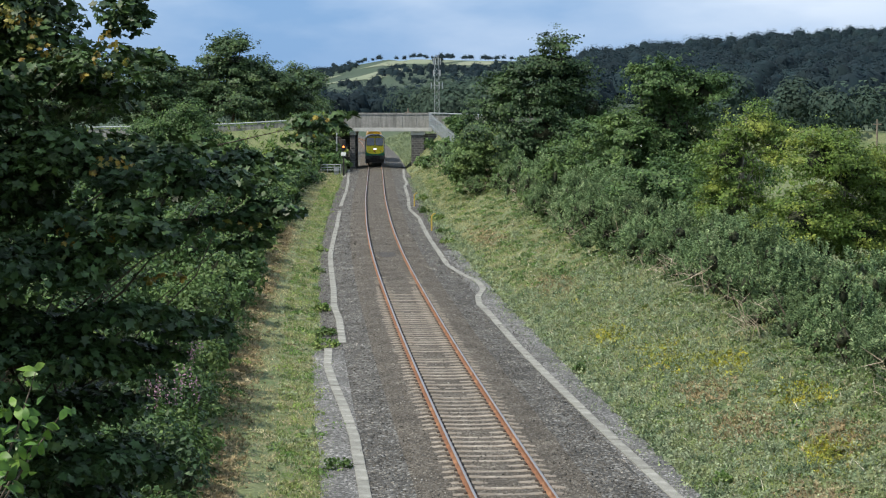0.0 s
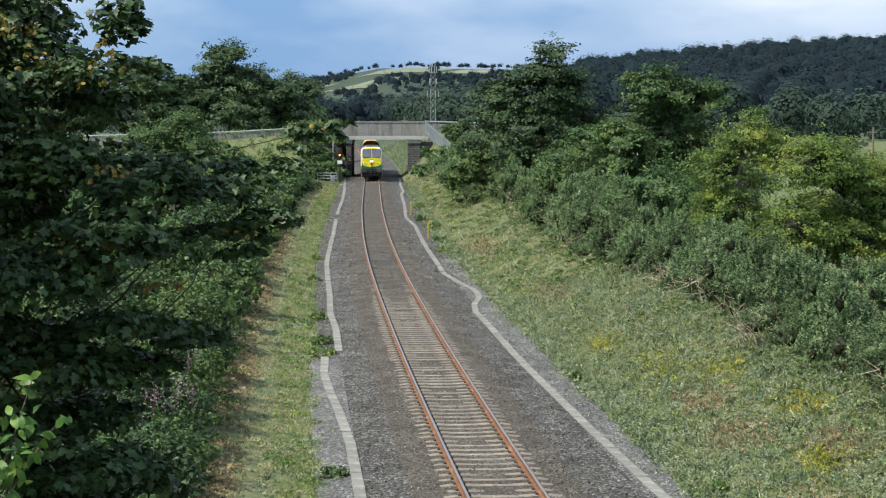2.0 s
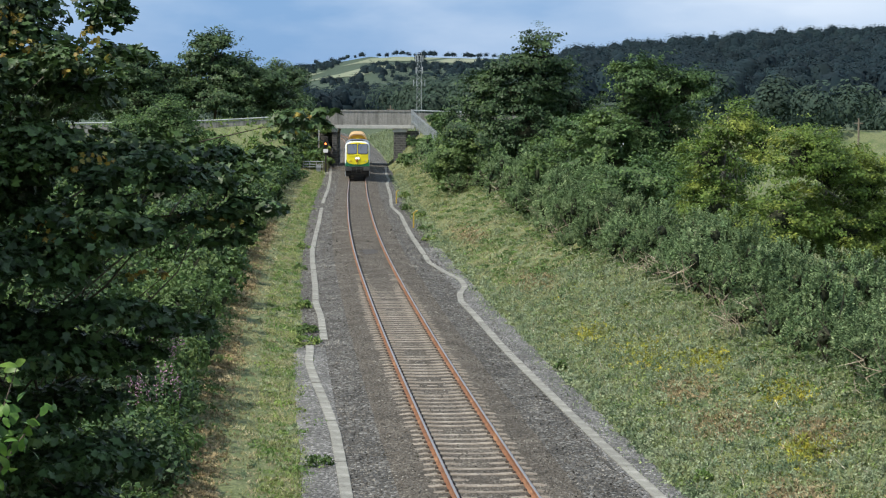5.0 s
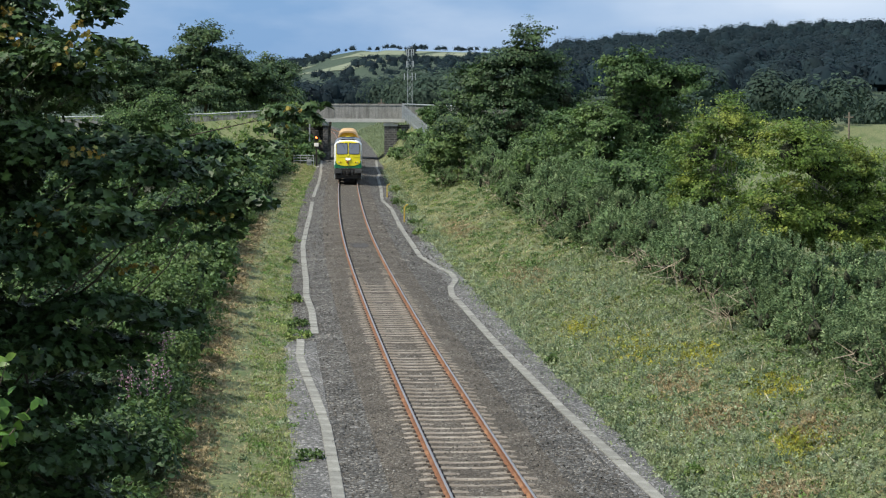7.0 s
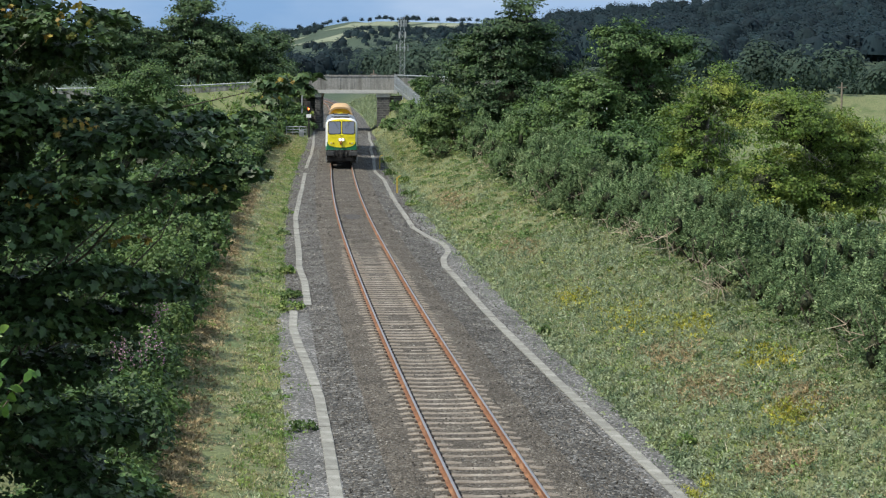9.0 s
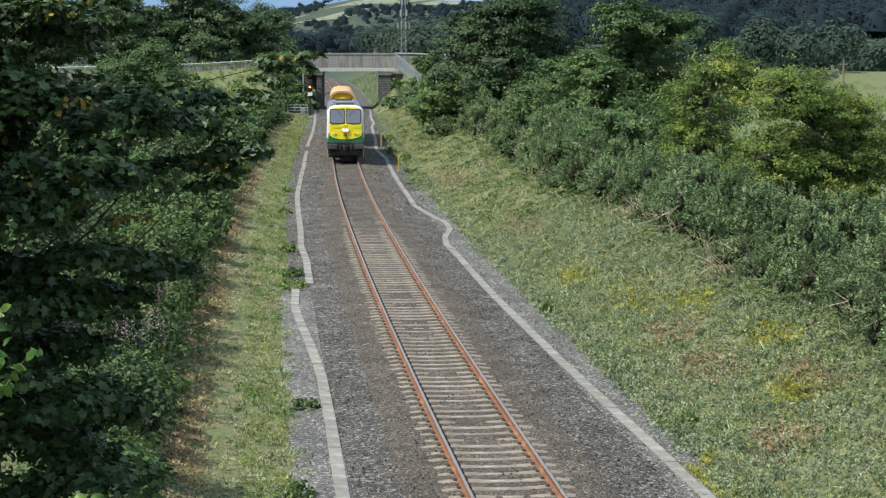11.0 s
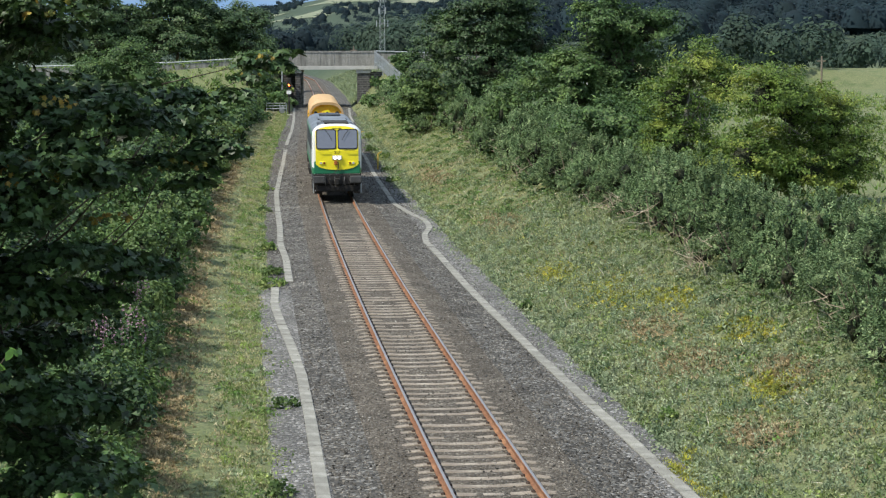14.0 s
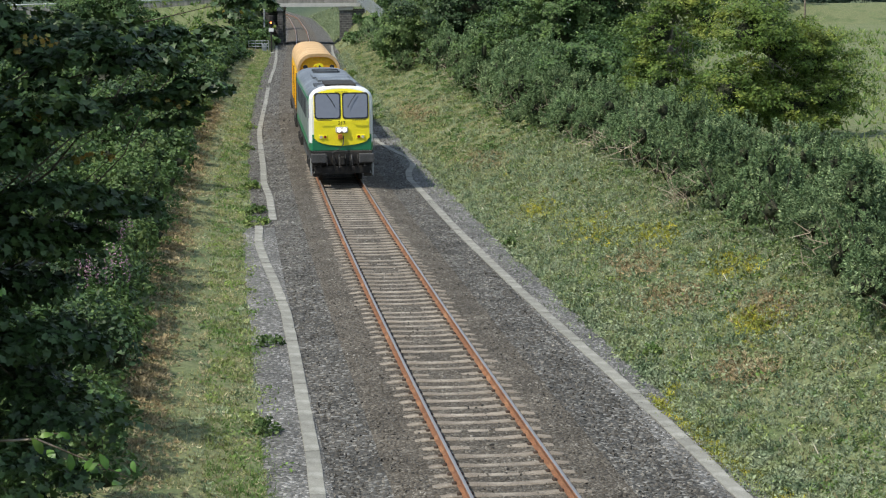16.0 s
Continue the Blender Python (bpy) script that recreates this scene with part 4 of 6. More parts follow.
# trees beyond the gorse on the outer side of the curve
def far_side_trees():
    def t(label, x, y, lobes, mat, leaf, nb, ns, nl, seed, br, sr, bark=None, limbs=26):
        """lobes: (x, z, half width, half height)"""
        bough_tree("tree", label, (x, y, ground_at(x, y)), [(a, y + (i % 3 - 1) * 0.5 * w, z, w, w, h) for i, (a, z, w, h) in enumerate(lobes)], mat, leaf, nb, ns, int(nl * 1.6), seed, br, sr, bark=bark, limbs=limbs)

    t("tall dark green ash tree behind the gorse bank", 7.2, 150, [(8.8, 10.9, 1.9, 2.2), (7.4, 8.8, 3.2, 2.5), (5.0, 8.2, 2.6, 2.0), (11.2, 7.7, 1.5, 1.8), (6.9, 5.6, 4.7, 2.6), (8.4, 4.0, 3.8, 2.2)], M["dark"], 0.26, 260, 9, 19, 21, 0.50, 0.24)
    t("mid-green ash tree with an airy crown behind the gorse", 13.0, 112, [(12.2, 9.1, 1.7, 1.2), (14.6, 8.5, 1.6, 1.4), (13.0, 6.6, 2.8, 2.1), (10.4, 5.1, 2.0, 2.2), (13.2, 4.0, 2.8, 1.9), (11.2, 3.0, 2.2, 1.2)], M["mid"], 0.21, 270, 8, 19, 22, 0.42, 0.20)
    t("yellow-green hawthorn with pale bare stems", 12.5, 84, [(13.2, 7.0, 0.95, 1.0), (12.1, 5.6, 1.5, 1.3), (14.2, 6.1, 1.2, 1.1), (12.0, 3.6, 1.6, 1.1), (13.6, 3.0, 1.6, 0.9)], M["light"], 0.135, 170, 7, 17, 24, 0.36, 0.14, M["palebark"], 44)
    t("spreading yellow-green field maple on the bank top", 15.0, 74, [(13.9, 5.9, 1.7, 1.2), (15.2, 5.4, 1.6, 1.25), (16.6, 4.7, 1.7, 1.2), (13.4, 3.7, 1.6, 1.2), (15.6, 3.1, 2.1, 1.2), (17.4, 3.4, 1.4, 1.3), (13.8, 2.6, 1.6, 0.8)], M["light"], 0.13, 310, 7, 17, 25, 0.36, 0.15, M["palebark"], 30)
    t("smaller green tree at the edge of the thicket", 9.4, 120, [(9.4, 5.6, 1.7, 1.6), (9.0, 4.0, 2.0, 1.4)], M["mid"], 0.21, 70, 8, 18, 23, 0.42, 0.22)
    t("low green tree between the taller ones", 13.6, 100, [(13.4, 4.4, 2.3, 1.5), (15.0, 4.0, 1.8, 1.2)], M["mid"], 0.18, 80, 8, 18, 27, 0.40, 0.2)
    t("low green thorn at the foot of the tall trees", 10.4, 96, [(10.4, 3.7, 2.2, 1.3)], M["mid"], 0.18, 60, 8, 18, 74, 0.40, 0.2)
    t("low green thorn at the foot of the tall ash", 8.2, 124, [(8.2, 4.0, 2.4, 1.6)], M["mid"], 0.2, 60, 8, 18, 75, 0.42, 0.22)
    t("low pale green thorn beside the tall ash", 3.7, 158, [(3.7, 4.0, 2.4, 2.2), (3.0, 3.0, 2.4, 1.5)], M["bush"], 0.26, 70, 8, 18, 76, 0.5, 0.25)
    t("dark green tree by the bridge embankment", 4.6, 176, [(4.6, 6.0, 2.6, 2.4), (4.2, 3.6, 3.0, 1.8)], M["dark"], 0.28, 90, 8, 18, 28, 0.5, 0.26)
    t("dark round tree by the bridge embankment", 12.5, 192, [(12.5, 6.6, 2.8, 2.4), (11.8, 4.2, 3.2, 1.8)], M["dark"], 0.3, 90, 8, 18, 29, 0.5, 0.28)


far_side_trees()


# background trees on the inner side, beyond the road
def near_side_trees():
    def big(label, x, y, z0, w, h, mat, leaf, dens, seed, n=24):
        r = random.Random(seed)
        cl = []
        for i in range(n):
            a, q, u = r.uniform(0, math.tau), math.sqrt(r.random()), r.random()
            k = math.sqrt(max(0.05, 1 - (1.6 * u - 0.6) ** 2)) if u > 0.37 else 0.95
            rad = w * r.uniform(0.24, 0.36)
            cl.append((x + math.cos(a) * q * w * k * 0.8, y + math.sin(a) * q * w * k * 0.8, z0 + h * (0.15 + 0.72 * u), rad * 1.1, rad * 1.1, rad * 0.85))
        s = w / 10
        return bough_tree("tree", label, (x, y, z0), cl, mat, leaf * (0.9 + 0.35 * s), int(130 + 90 * s), 9, 16, seed, 0.45 + 0.4 * s, 0.2 + 0.22 * s)

    oak = [(-32.5, 300, 13.6, 4.4, 4.4, 4.2), (-30.0, 301, 10.0, 6.0, 5.0, 4.5), (-38.6, 299, 9.6, 4.6, 4.4, 3.8), (-26.0, 301, 9.0, 4.8, 4.4, 3.6), (-33.0, 297, 7.4, 8.0, 5.0, 3.4), (-21.6, 302, 7.0, 3.2, 3.2, 2.8)]
    bough_tree("tree", "broad dark oak with a rounded crown beyond the road", (-32, 300, 3), oak, M["oak"], 0.52, 330, 9, 18, 41, 0.75, 0.42)
    big("dark oak in the belt of trees beyond the road", -44, 295, 3, 9, 11.5, M["oak"], 0.40, 20, 42, 26)
    big("dark oak at the end of the tree belt", -24, 320, 3, 7, 10.5, M["oak"], 0.40, 20, 43, 20)
    big("dark green tree in the belt beyond the road", -54, 290, 3, 8, 11, M["oak"], 0.40, 20, 44, 22)
    big("dark green tree behind the belt", -66, 300, 3, 9, 12, M["oak"], 0.42, 18, 45, 22)
    big("rounded green thorn bush on the embankment", -23.5, 180, 0.8, 3.4, 7.9, M["mid"], 0.26, 30, 46, 16)
    big("rounded green thorn bush on the embankment", -27.5, 190, 0.8, 3.0, 5.6, M["mid"], 0.26, 30, 47, 12)
    big("small bush by the parapet's end", -16.8, 236, 3.0, 1.7, 3.9, M["mid"], 0.24, 34, 48, 9)


near_side_trees()


def left_hedge():
    """Bushes and brambles along the foot of the bank."""
    r = random.Random(77)
    y, i = 27.0, 0
    while y < 238:
        w = r.uniform(1.3, 2.0)
        d = -6.2 - w * 0.8 - r.uniform(0, 0.4)
        h = r.uniform(1.7, 2.8) if y > 45 else r.uniform(1.6, 2.4)
        c = along(y, d)
        z0 = ground_at(c.x, c.y)
        kind = i % 4
        mat = (M["bush"], M["mid"], M["bush"], M["dark"])[kind]
        label = ("green bramble bush along the grass verge", "green hazel bush along the verge", "pale green willow scrub along the verge", "dark thorn bush along the verge")[kind]
        leaf = 0.085 + 0.0011 * y
        tree("bush", label, (c.x, c.y, z0), mound(9, c.x, c.y, w, w * 1.2, z0, h, 300 + i), leaf, mat, 1.15 / leaf ** 2, 300 + i, TRI if y > 70 else OVAL, 0.05, category="bush")
        y += w * 1.5
        i += 1
    y = 46.0
    while y < 150:
        w = r.uniform(1.5, 2.1)
        c = along(y, -10.2 - r.uniform(0, 0.8))
        z0 = ground_at(c.x, c.y)
        h = r.uniform(1.9, 2.9)
        leaf = 0.09 + 0.0012 * y
        tree("bush", "green hazel and bramble bush in the thick of the hedge", (c.x, c.y, z0), mound(9, c.x, c.y, w, w * 1.2, z0, h, 400 + i), leaf, (M["bush"], M["mid"], M["dark"])[i % 3], 0.75 / leaf ** 2, 400 + i, TRI, 0.05, category="bush")
        y += w * 1.6
        i += 1
    y = 40.0
    while y < 235:
        w = r.uniform(2.2, 3.4)
        c = along(y, -13.5 - r.uniform(0, 3))
        z0 = ground_at(c.x, c.y)
        h = r.uniform(2.2, 3.6)
        leaf = 0.10 + 0.0012 * y
        tree("bush", "tall green thicket bush behind the verge", (c.x, c.y, z0), mound(9, c.x, c.y, w, w * 1.3, z0, h, 500 + i), leaf, M["bush"] if i % 2 else M["mid"], 0.95 / leaf ** 2, 500 + i, TRI, 0.06, category="bush")
        y += w * 1.8
        i += 1


left_hedge()


def scrub(name, label, clumps, leaf, per_m2, seed, mat):
    """Scrub too far off to tell bush from bush: one mass of leaves."""
    p, q = cloud(clumps, per_m2, 0.38, seed, 12)
    r = np.random.RandomState(seed)
    ob = scatter(name, p, q, leaf * (0.6 + 0.8 * r.rand(len(p))), TRI, mat, seed=seed)
    tagged(ob, label, "scrub", kind="stuff")


def back_thicket():
    """Overgrown ground behind the hedge, up to the road embankment."""
    r = random.Random(31)
    sets = [[], [], []]
    for d0 in (-18.5, -24.5, -31):
        y = 52.0
        while y < 205:
            w = r.uniform(2.8, 4.2)
            c = along(y, d0 + r.uniform(-1.5, 1.5))
            z0 = ground_at(c.x, c.y)
            sets[r.randrange(3)] += mound(7, c.x, c.y, w, w, z0, r.uniform(2.2, 3.8), int(y * 10))
            y += w * 1.6
    for k, (nm, cl) in enumerate(zip(("bush", "mid", "dark"), sets)):
        scrub("back_scrub", "tall green scrub behind the hedge", cl, 0.34, 8, 1500 + k, M[nm])


back_thicket()


def embankment_bushes():
    r = random.Random(5)
    sets = [[], [], []]
    for i in range(112):
        left = i < 86
        x = r.uniform(-46, -13.2) if left else r.uniform(-2.3, 8)
        y = r.uniform(165, 247) if left else r.uniform(230, 248)
        if left and i % 5 == 0:
            x, y = r.uniform(-16, -13.2), r.uniform(232, 248)
        w = r.uniform(1.6, 2.8) if left else r.uniform(1.2, 1.9)
        z0 = ground_at(x, y)
        sets[i % 3 if left else 1] += mound(7, x, y, w, w, z0 - 0.2, r.uniform(1.4, 2.4), 900 + i)
    for k, (nm, cl) in enumerate(zip(("bush", "mid", "light"), sets)):
        scrub("embankment_scrub", "green scrub covering the road embankment", cl, 0.32, 15, 950 + k, M[nm])


embankment_bushes()


def near_thicket():
    """Shrubs under and behind the sycamore."""
    r = random.Random(15)
    for i in range(26):
        y = 23 + i * 1.9
        c = along(y, -10.6 - r.uniform(0, 2.8))
        z0 = ground_at(c.x, c.y)
        w = r.uniform(1.5, 2.2)
        tree("bush", "dark green elder bush below the sycamore", (c.x, c.y, z0), mound(9, c.x, c.y, w, w, z0, r.uniform(2.2, 3.2), 1200 + i), 0.13, (M["bush"], M["dark"], M["mid"])[i % 3], 70, 1200 + i, OVAL, 0.06, category="bush")


near_thicket()


def weed_clumps():
    spots = [(45.3, -3.55, 0.42), (68.2, -3.5, 0.6), (71.5, -3.5, 0.5), (80, -3.6, 0.5), (98, -3.7, 0.5), (112, -3.6, 0.55), (36.5, -3.9, 0.4), (42.2, 4.75, 0.3), (61, 4.35, 0.4), (118, 3.9, 0.7), (128, 4.1, 0.7), (140, 4.2, 0.8), (150, 3.7, 0.8), (170, 4.0, 0.8)]
    for i, (y, d, w) in enumerate(spots):
        c = along(y, d)
        z0 = ground_at(c.x, c.y)
        w *= 0.75
        e = empty("weed_clump", pose(c.x, c.y, max(z0, -0.36)))
        tagged(e, "low clump of green weeds at the trough's edge", "weeds", group="trackside weeds")
        p, q = cloud([(0, 0, 0.08, w, w, 0.28 + 0.2 * (w > 0.55))], 160 if y < 90 else 60, 0.4, 60 + i, 16)
        p = p[p[:, 2] > 0]
        scatter("foliage", p, q[: len(p)], np.full(len(p), 0.09 + 0.0006 * y), OVAL, (M["bush"], M["grass"])[i % 2], e, 80 + i)


weed_clumps()


def willowherb(x, y, seed):
    z0 = ground_at(x, y)
    e = empty("willowherb", pose(x, y, z0))
    tagged(e, "willowherb with fading pink flower spikes", "wild flower", group="willowherb in the hedge")
    r = np.random.RandomState(seed)
    base = np.stack([r.uniform(-0.5, 0.5, 16), r.uniform(-0.5, 0.5, 16), 0 * r.rand(16)], 1)
    tops = base * 1.2 + np.stack([0 * r.rand(16), 0 * r.rand(16), r.uniform(1.7, 2.3, 16)], 1)
    for a, b in zip(base, tops):
        part("stalk", tube([a, (a + b) / 2 + (0.03, 0, 0), b], [0.012, 0.009, 0.004], 4), M["bright"], e)
    pts = np.concatenate([b - np.outer(r.rand(22), (0, 0, 0.45)) + r.normal(size=(22, 3)) * 0.035 for b in tops])
    tagged(scatter("blossom", pts, r.normal(size=pts.shape), np.full(len(pts), 0.055), OVAL, M["pinkflower"], e, seed), kind="stuff")
    lv = np.concatenate([a + np.outer(r.rand(30), (b - a) * 0.75) + r.normal(size=(30, 3)) * 0.06 for a, b in zip(base, tops)])
    scatter("foliage", lv, r.normal(size=lv.shape) + (0, 0, 0.6), np.full(len(lv), 0.12), OVAL, M["mid"], e, seed + 1)


willowherb(-5.9, 42.5, 91)
willowherb(-6.6, 49.0, 92)


def gorse_bank():
    """The gorse thicket above the cut slope."""
    r = random.Random(99)
    y, i = 33.0, 0
    bm = tube([(0, 0, 0), (0.05, 0, 0.5), (0, 0, 1)], [0.03, 0.02, 0.008], 5)
    stem_me = bpy.data.meshes.new("stem")
    bm.to_mesh(stem_me)
    bm.free()
    stem_me.materials.append(M["bark"])
    spine = plume(8, 0.19, 5)
    while y < 232:
        for row in range(3 if y < 60 or 98 < y < 120 else 2):
            w = r.uniform(1.15, 1.85)
            d = 9.75 + row * 1.9 + r.uniform(-0.4, 0.6) - (1.6 if y > 150 else 0) - (0.7 if y < 44 else 0)
            c = along(y + r.uniform(-0.6, 0.6), d)
            z0 = ground_at(c.x, c.y)
            h = r.choice((1.05, 1.5, 1.9, 2.2)) * r.uniform(0.9, 1.1) * (1.3 - 0.1 * row) * (1.0 if y < 90 else 1.12)
            mat, lab, shp = M["gorse"], "grey-green gorse bush on the bank", spine
            if y > 105 and r.random() < 0.4:
                mat, lab, shp = M["bush"], "green bramble bush on the bank", TRI
            leaf = (0.19 + 0.0017 * y) if shp is spine else 0.10 + 0.0011 * y
            dens = (1.85 if shp is spine else 1.4) / leaf ** 2
            cl = mound(8, c.x, c.y, w * 0.94, w * 1.05, z0, h, 700 + i, 0.75)
            e = empty("gorse_bush" if shp is spine else "bush", pose(c.x, c.y, z0))
            tagged(e, lab, "bush", group="gorse thicket")
            p, q = cloud([(a - c.x, b - c.y, s - z0, *k) for a, b, s, *k in cl], dens, 0.42, 700 + i, 11, inner=0.2)
            rs = np.random.RandomState(700 + i)
            scatter("foliage", p, q * (0.6, 0.6, 1) + (0, 0, 0.5) if shp is spine else q, leaf * (0.6 + 0.8 * rs.rand(len(p))), shp, mat, e, 700 + i)
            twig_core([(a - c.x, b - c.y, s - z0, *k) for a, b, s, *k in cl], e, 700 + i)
            for k in range(4):
                a = r.uniform(0, math.tau)
                t = Vector((math.cos(a) * w * 0.6, math.sin(a) * w * 0.6, h * r.uniform(0.4, 0.75)))
                st = new("stem", stem_me)
                st.parent = e
                st.matrix_basis = t.to_track_quat("Z", "Y").to_matrix().to_4x4() @ Matrix.Diagonal((1, 1, t.length, 1))
            if row < 2 and r.random() < 0.45 and shp is spine:
                n = 9
                rs = np.random.RandomState(i)
                pp = np.stack([-w * rs.uniform(0.5, 1.05, n), w * rs.uniform(-0.6, 0.3, n), rs.uniform(0.1, 0.5, n) * h], 1)
                qq = np.stack([-0.6 + rs.normal(size=n) * 0.5, -0.5 + rs.normal(size=n) * 0.5, 0.9 + 0 * rs.rand(n)], 1)
                tagged(scatter("dead_stem_tuft", pp, qq, 0.5 + 0.5 * rs.rand(n), spines(3, 1.0, 0.03, i), M["deadwood"], e, i), "pale brown dead stems", kind="stuff")
            i += 1
        y += 2.3 if y < 120 else 2.8


gorse_bank()


# ---- grass and cut scrub ----
def tufts(name, label, n, y0, y1, d0, d1, size, mat, seed, shape, near=1.0, patch=None, cat="grass", lie=0.45):
    r = np.random.RandomState(seed)
    ys = y0 * (y1 / y0) ** (r.rand(n) ** near)
    ds = d0 + (d1 - d0) * r.rand(n)
    if patch:
        k = rough(ds * 3, ys, patch[0], seed) > patch[1]
        ys, ds = ys[k], ds[k]
    x = mid_x(ys) + ds
    z = terrain(x, ys)
    p = np.stack([x, ys, z - 0.01], 1)
    s = size * (0.5 + r.rand(len(x))) * (0.8 + ys / 220)
    ob = scatter(name, p, r.normal(size=p.shape) * lie + (0, 0, 1), s, shape, mat, seed=seed)
    tagged(ob, label, cat, kind="stuff")


BLADES = spray(4, 1.0, 0.15, 2, 0.3)
LITTER = spray(5, 1.0, 0.26, 3, 1.3)
tufts("cut_scrub", "freshly cut grey-green scrub lying on the bank", 21000, 27, 85, 4.2, 9.6, 0.27, M["weed"], 31, plume(7, 0.13, 7), lie=0.9)
tufts("bank_green", "fresh green weeds among the cut scrub", 24000, 27, 110, 4.3, 9.8, 0.12, M["grass"], 30, LITTER, patch=(0.5, -0.1))
tufts("bank_grass", "short yellowing grass on the bank", 23000, 58, 240, 4.1, 10.5, 0.14, M["drygrass"], 32, BLADES)
tufts("bank_weeds", "green weeds on the bank", 9000, 70, 240, 4.2, 10.0, 0.18, M["weed"], 29, LITTER, patch=(0.4, 0.1))
tufts("dry_stalks", "pale dry stalks among the cut scrub", 3200, 27, 110, 4.4, 9.0, 0.24, M["straw"], 33, spray(2, 1.0, 0.07, 9, 0.3))
tufts("verge_dry", "yellowing short grass on the verge", 15000, 26, 235, -6.2, -3.6, 0.11, M["drygrass"], 91, BLADES, patch=(0.5, -0.3))
tufts("verge_grass", "short green grass on the verge", 14000, 26, 235, -5.0, -3.5, 0.12, M["grass"], 34, BLADES, patch=(0.6, -0.2))
tufts("verge_straw", "dry mown grass on the verge", 21000, 26, 235, -7.0, -4.0, 0.085, M["straw"], 35, LITTER, patch=(0.5, -0.45))
tufts("verge_weeds", "low green weeds on the verge", 13000, 26, 160, -5.3, -3.4, 0.13, M["weed"], 28, LITTER, patch=(0.8, 0.12))
tufts("trough_weeds", "green weeds growing over the trough edge", 5000, 26, 200, -4.1, -2.95, 0.16, M["grass"], 27, LITTER, patch=(0.9, 0.32), cat="weeds")
tufts("gravel_weeds", "weeds creeping over the gravel edge", 22000, 26, 220, 3.55, 4.9, 0.17, M["weed"], 26, LITTER, patch=(1.1, -0.15), cat="weeds")
tufts("bank_straw", "patches of dry clippings on the bank", 15000, 27, 130, 4.5, 9.2, 0.11, M["straw"], 25, LITTER, patch=(0.45, 0.12))
tufts("near_bank_cover", "cut scrub reaching down to the trough", 6500, 25, 38, 3.9, 4.8, 0.24, M["weed"], 94, plume(6, 0.15, 8), lie=0.9)
tufts("dark_clippings", "dark green gorse clippings on the bank", 5000, 27, 90, 4.3, 9.6, 0.15, M["bush"], 24, LITTER, patch=(0.8, 0.05))
tufts("yellow_weeds", "yellow flowering weeds along the trough", 3600, 26, 40, 3.65, 4.75, 0.14, M["yellowweed"], 36, LITTER, patch=(0.9, -0.1), cat="weeds")
tufts("ragwort", "yellow weeds on the bank", 4200, 40, 80, 5.4, 8.4, 0.10, M["yellowweed"], 37, LITTER, patch=(0.6, 0.12), cat="weeds")


def spots(name, label, places, n, size, mat, seed, shape, cat="weeds"):
    """Tufts gathered in patches (along, across, half length, half width)."""
    r = np.random.RandomState(seed)
    pl = np.array(places)[r.randint(len(places), size=n)]
    g = np.clip(r.normal(size=(n, 2)) * 0.55, -1.6, 1.6)
    ys, ds = pl[:, 0] + g[:, 0] * pl[:, 2], pl[:, 1] + g[:, 1] * pl[:, 3]
    x = mid_x(ys) + ds
    p = np.stack([x, ys, terrain(x, ys) + 0.07], 1)
    ob = scatter(name, p, r.normal(size=p.shape) * 0.45 + (0, 0, 1), size * (0.5 + r.rand(n)) * (0.8 + ys / 220), shape, mat, seed=seed)
    tagged(ob, label, cat, kind="stuff")


def mats(name, label, n, y0, y1, d0, d1, mat, seed, leaf=0.10, cat="weeds"):
    """Low cushions of leaves on the bank."""
    r = np.random.RandomState(seed)
    ys, ds = y0 * (y1 / y0) ** r.rand(n), d0 + (d1 - d0) * r.rand(n)
    k = rough(ds * 3, ys, 0.45, seed) > -0.12
    ys, ds = ys[k], ds[k]
    n, per = len(ys), 46
    x = mid_x(ys) + ds
    rad = 0.18 + 0.34 * r.rand(n, 1, 1) ** 2
    w = r.normal(size=(n, per, 3))
    w /= np.linalg.norm(w, axis=2, keepdims=True)
    w[..., 2] = np.abs(w[..., 2])
    p = np.stack([x, ys, terrain(x, ys)], 1)[:, None] + w * rad * np.array([1.1, 1.5, 0.55]) * (0.6 + 0.4 * r.rand(n, per, 1))
    q = w + r.normal(size=w.shape) * 0.4
    s = leaf * (0.6 + 0.8 * r.rand(n, per)) * (0.8 + ys[:, None] / 160)
    tagged(scatter(name, p.reshape(-1, 3), q.reshape(-1, 3), s.ravel(), OVAL, mat, seed=seed), label, cat, kind="stuff")


mats("sage_cushions", "grey-green regrowth in low cushions on the bank", 620, 27, 120, 4.6, 9.6, M["weed"], 81, 0.07)
mats("green_cushions", "fresh green weeds in low cushions on the bank", 200, 27, 200, 4.4, 10.2, M["grass"], 82, 0.07)
mats("bank_foot_weeds", "leafy weeds along the foot of the gorse", 420, 30, 220, 8.2, 10.2, M["bush"], 83, 0.08)
mats("far_bank_weeds", "leafy green weeds spreading down the bank", 420, 85, 230, 5.2, 9.6, M["bush"], 92, 0.085)
mats("gravel_edge_weeds", "weeds spreading over the gravel edge", 330, 26, 150, 3.95, 4.75, M["weed"], 90, 0.075)
mats("verge_cushions", "low green weeds scattered on the verge", 130, 26, 200, -5.0, -3.5, M["grass"], 84, 0.07)
mats("verge_edge_weeds", "dark weeds along the foot of the hedge", 300, 26, 220, -7.2, -6.2, M["bush"], 85, 0.10)
spots("ragwort_patch", "patches of yellow flowering ragwort on the bank", [(59, 6.6, 3.2, 0.7), (55, 7.6, 2.0, 0.5), (42, 6.9, 1.2, 0.5), (66, 6.0, 2.5, 0.6), (48, 7.9, 1.5, 0.5)], 2600, 0.10, M["yellowweed"], 86, LITTER)
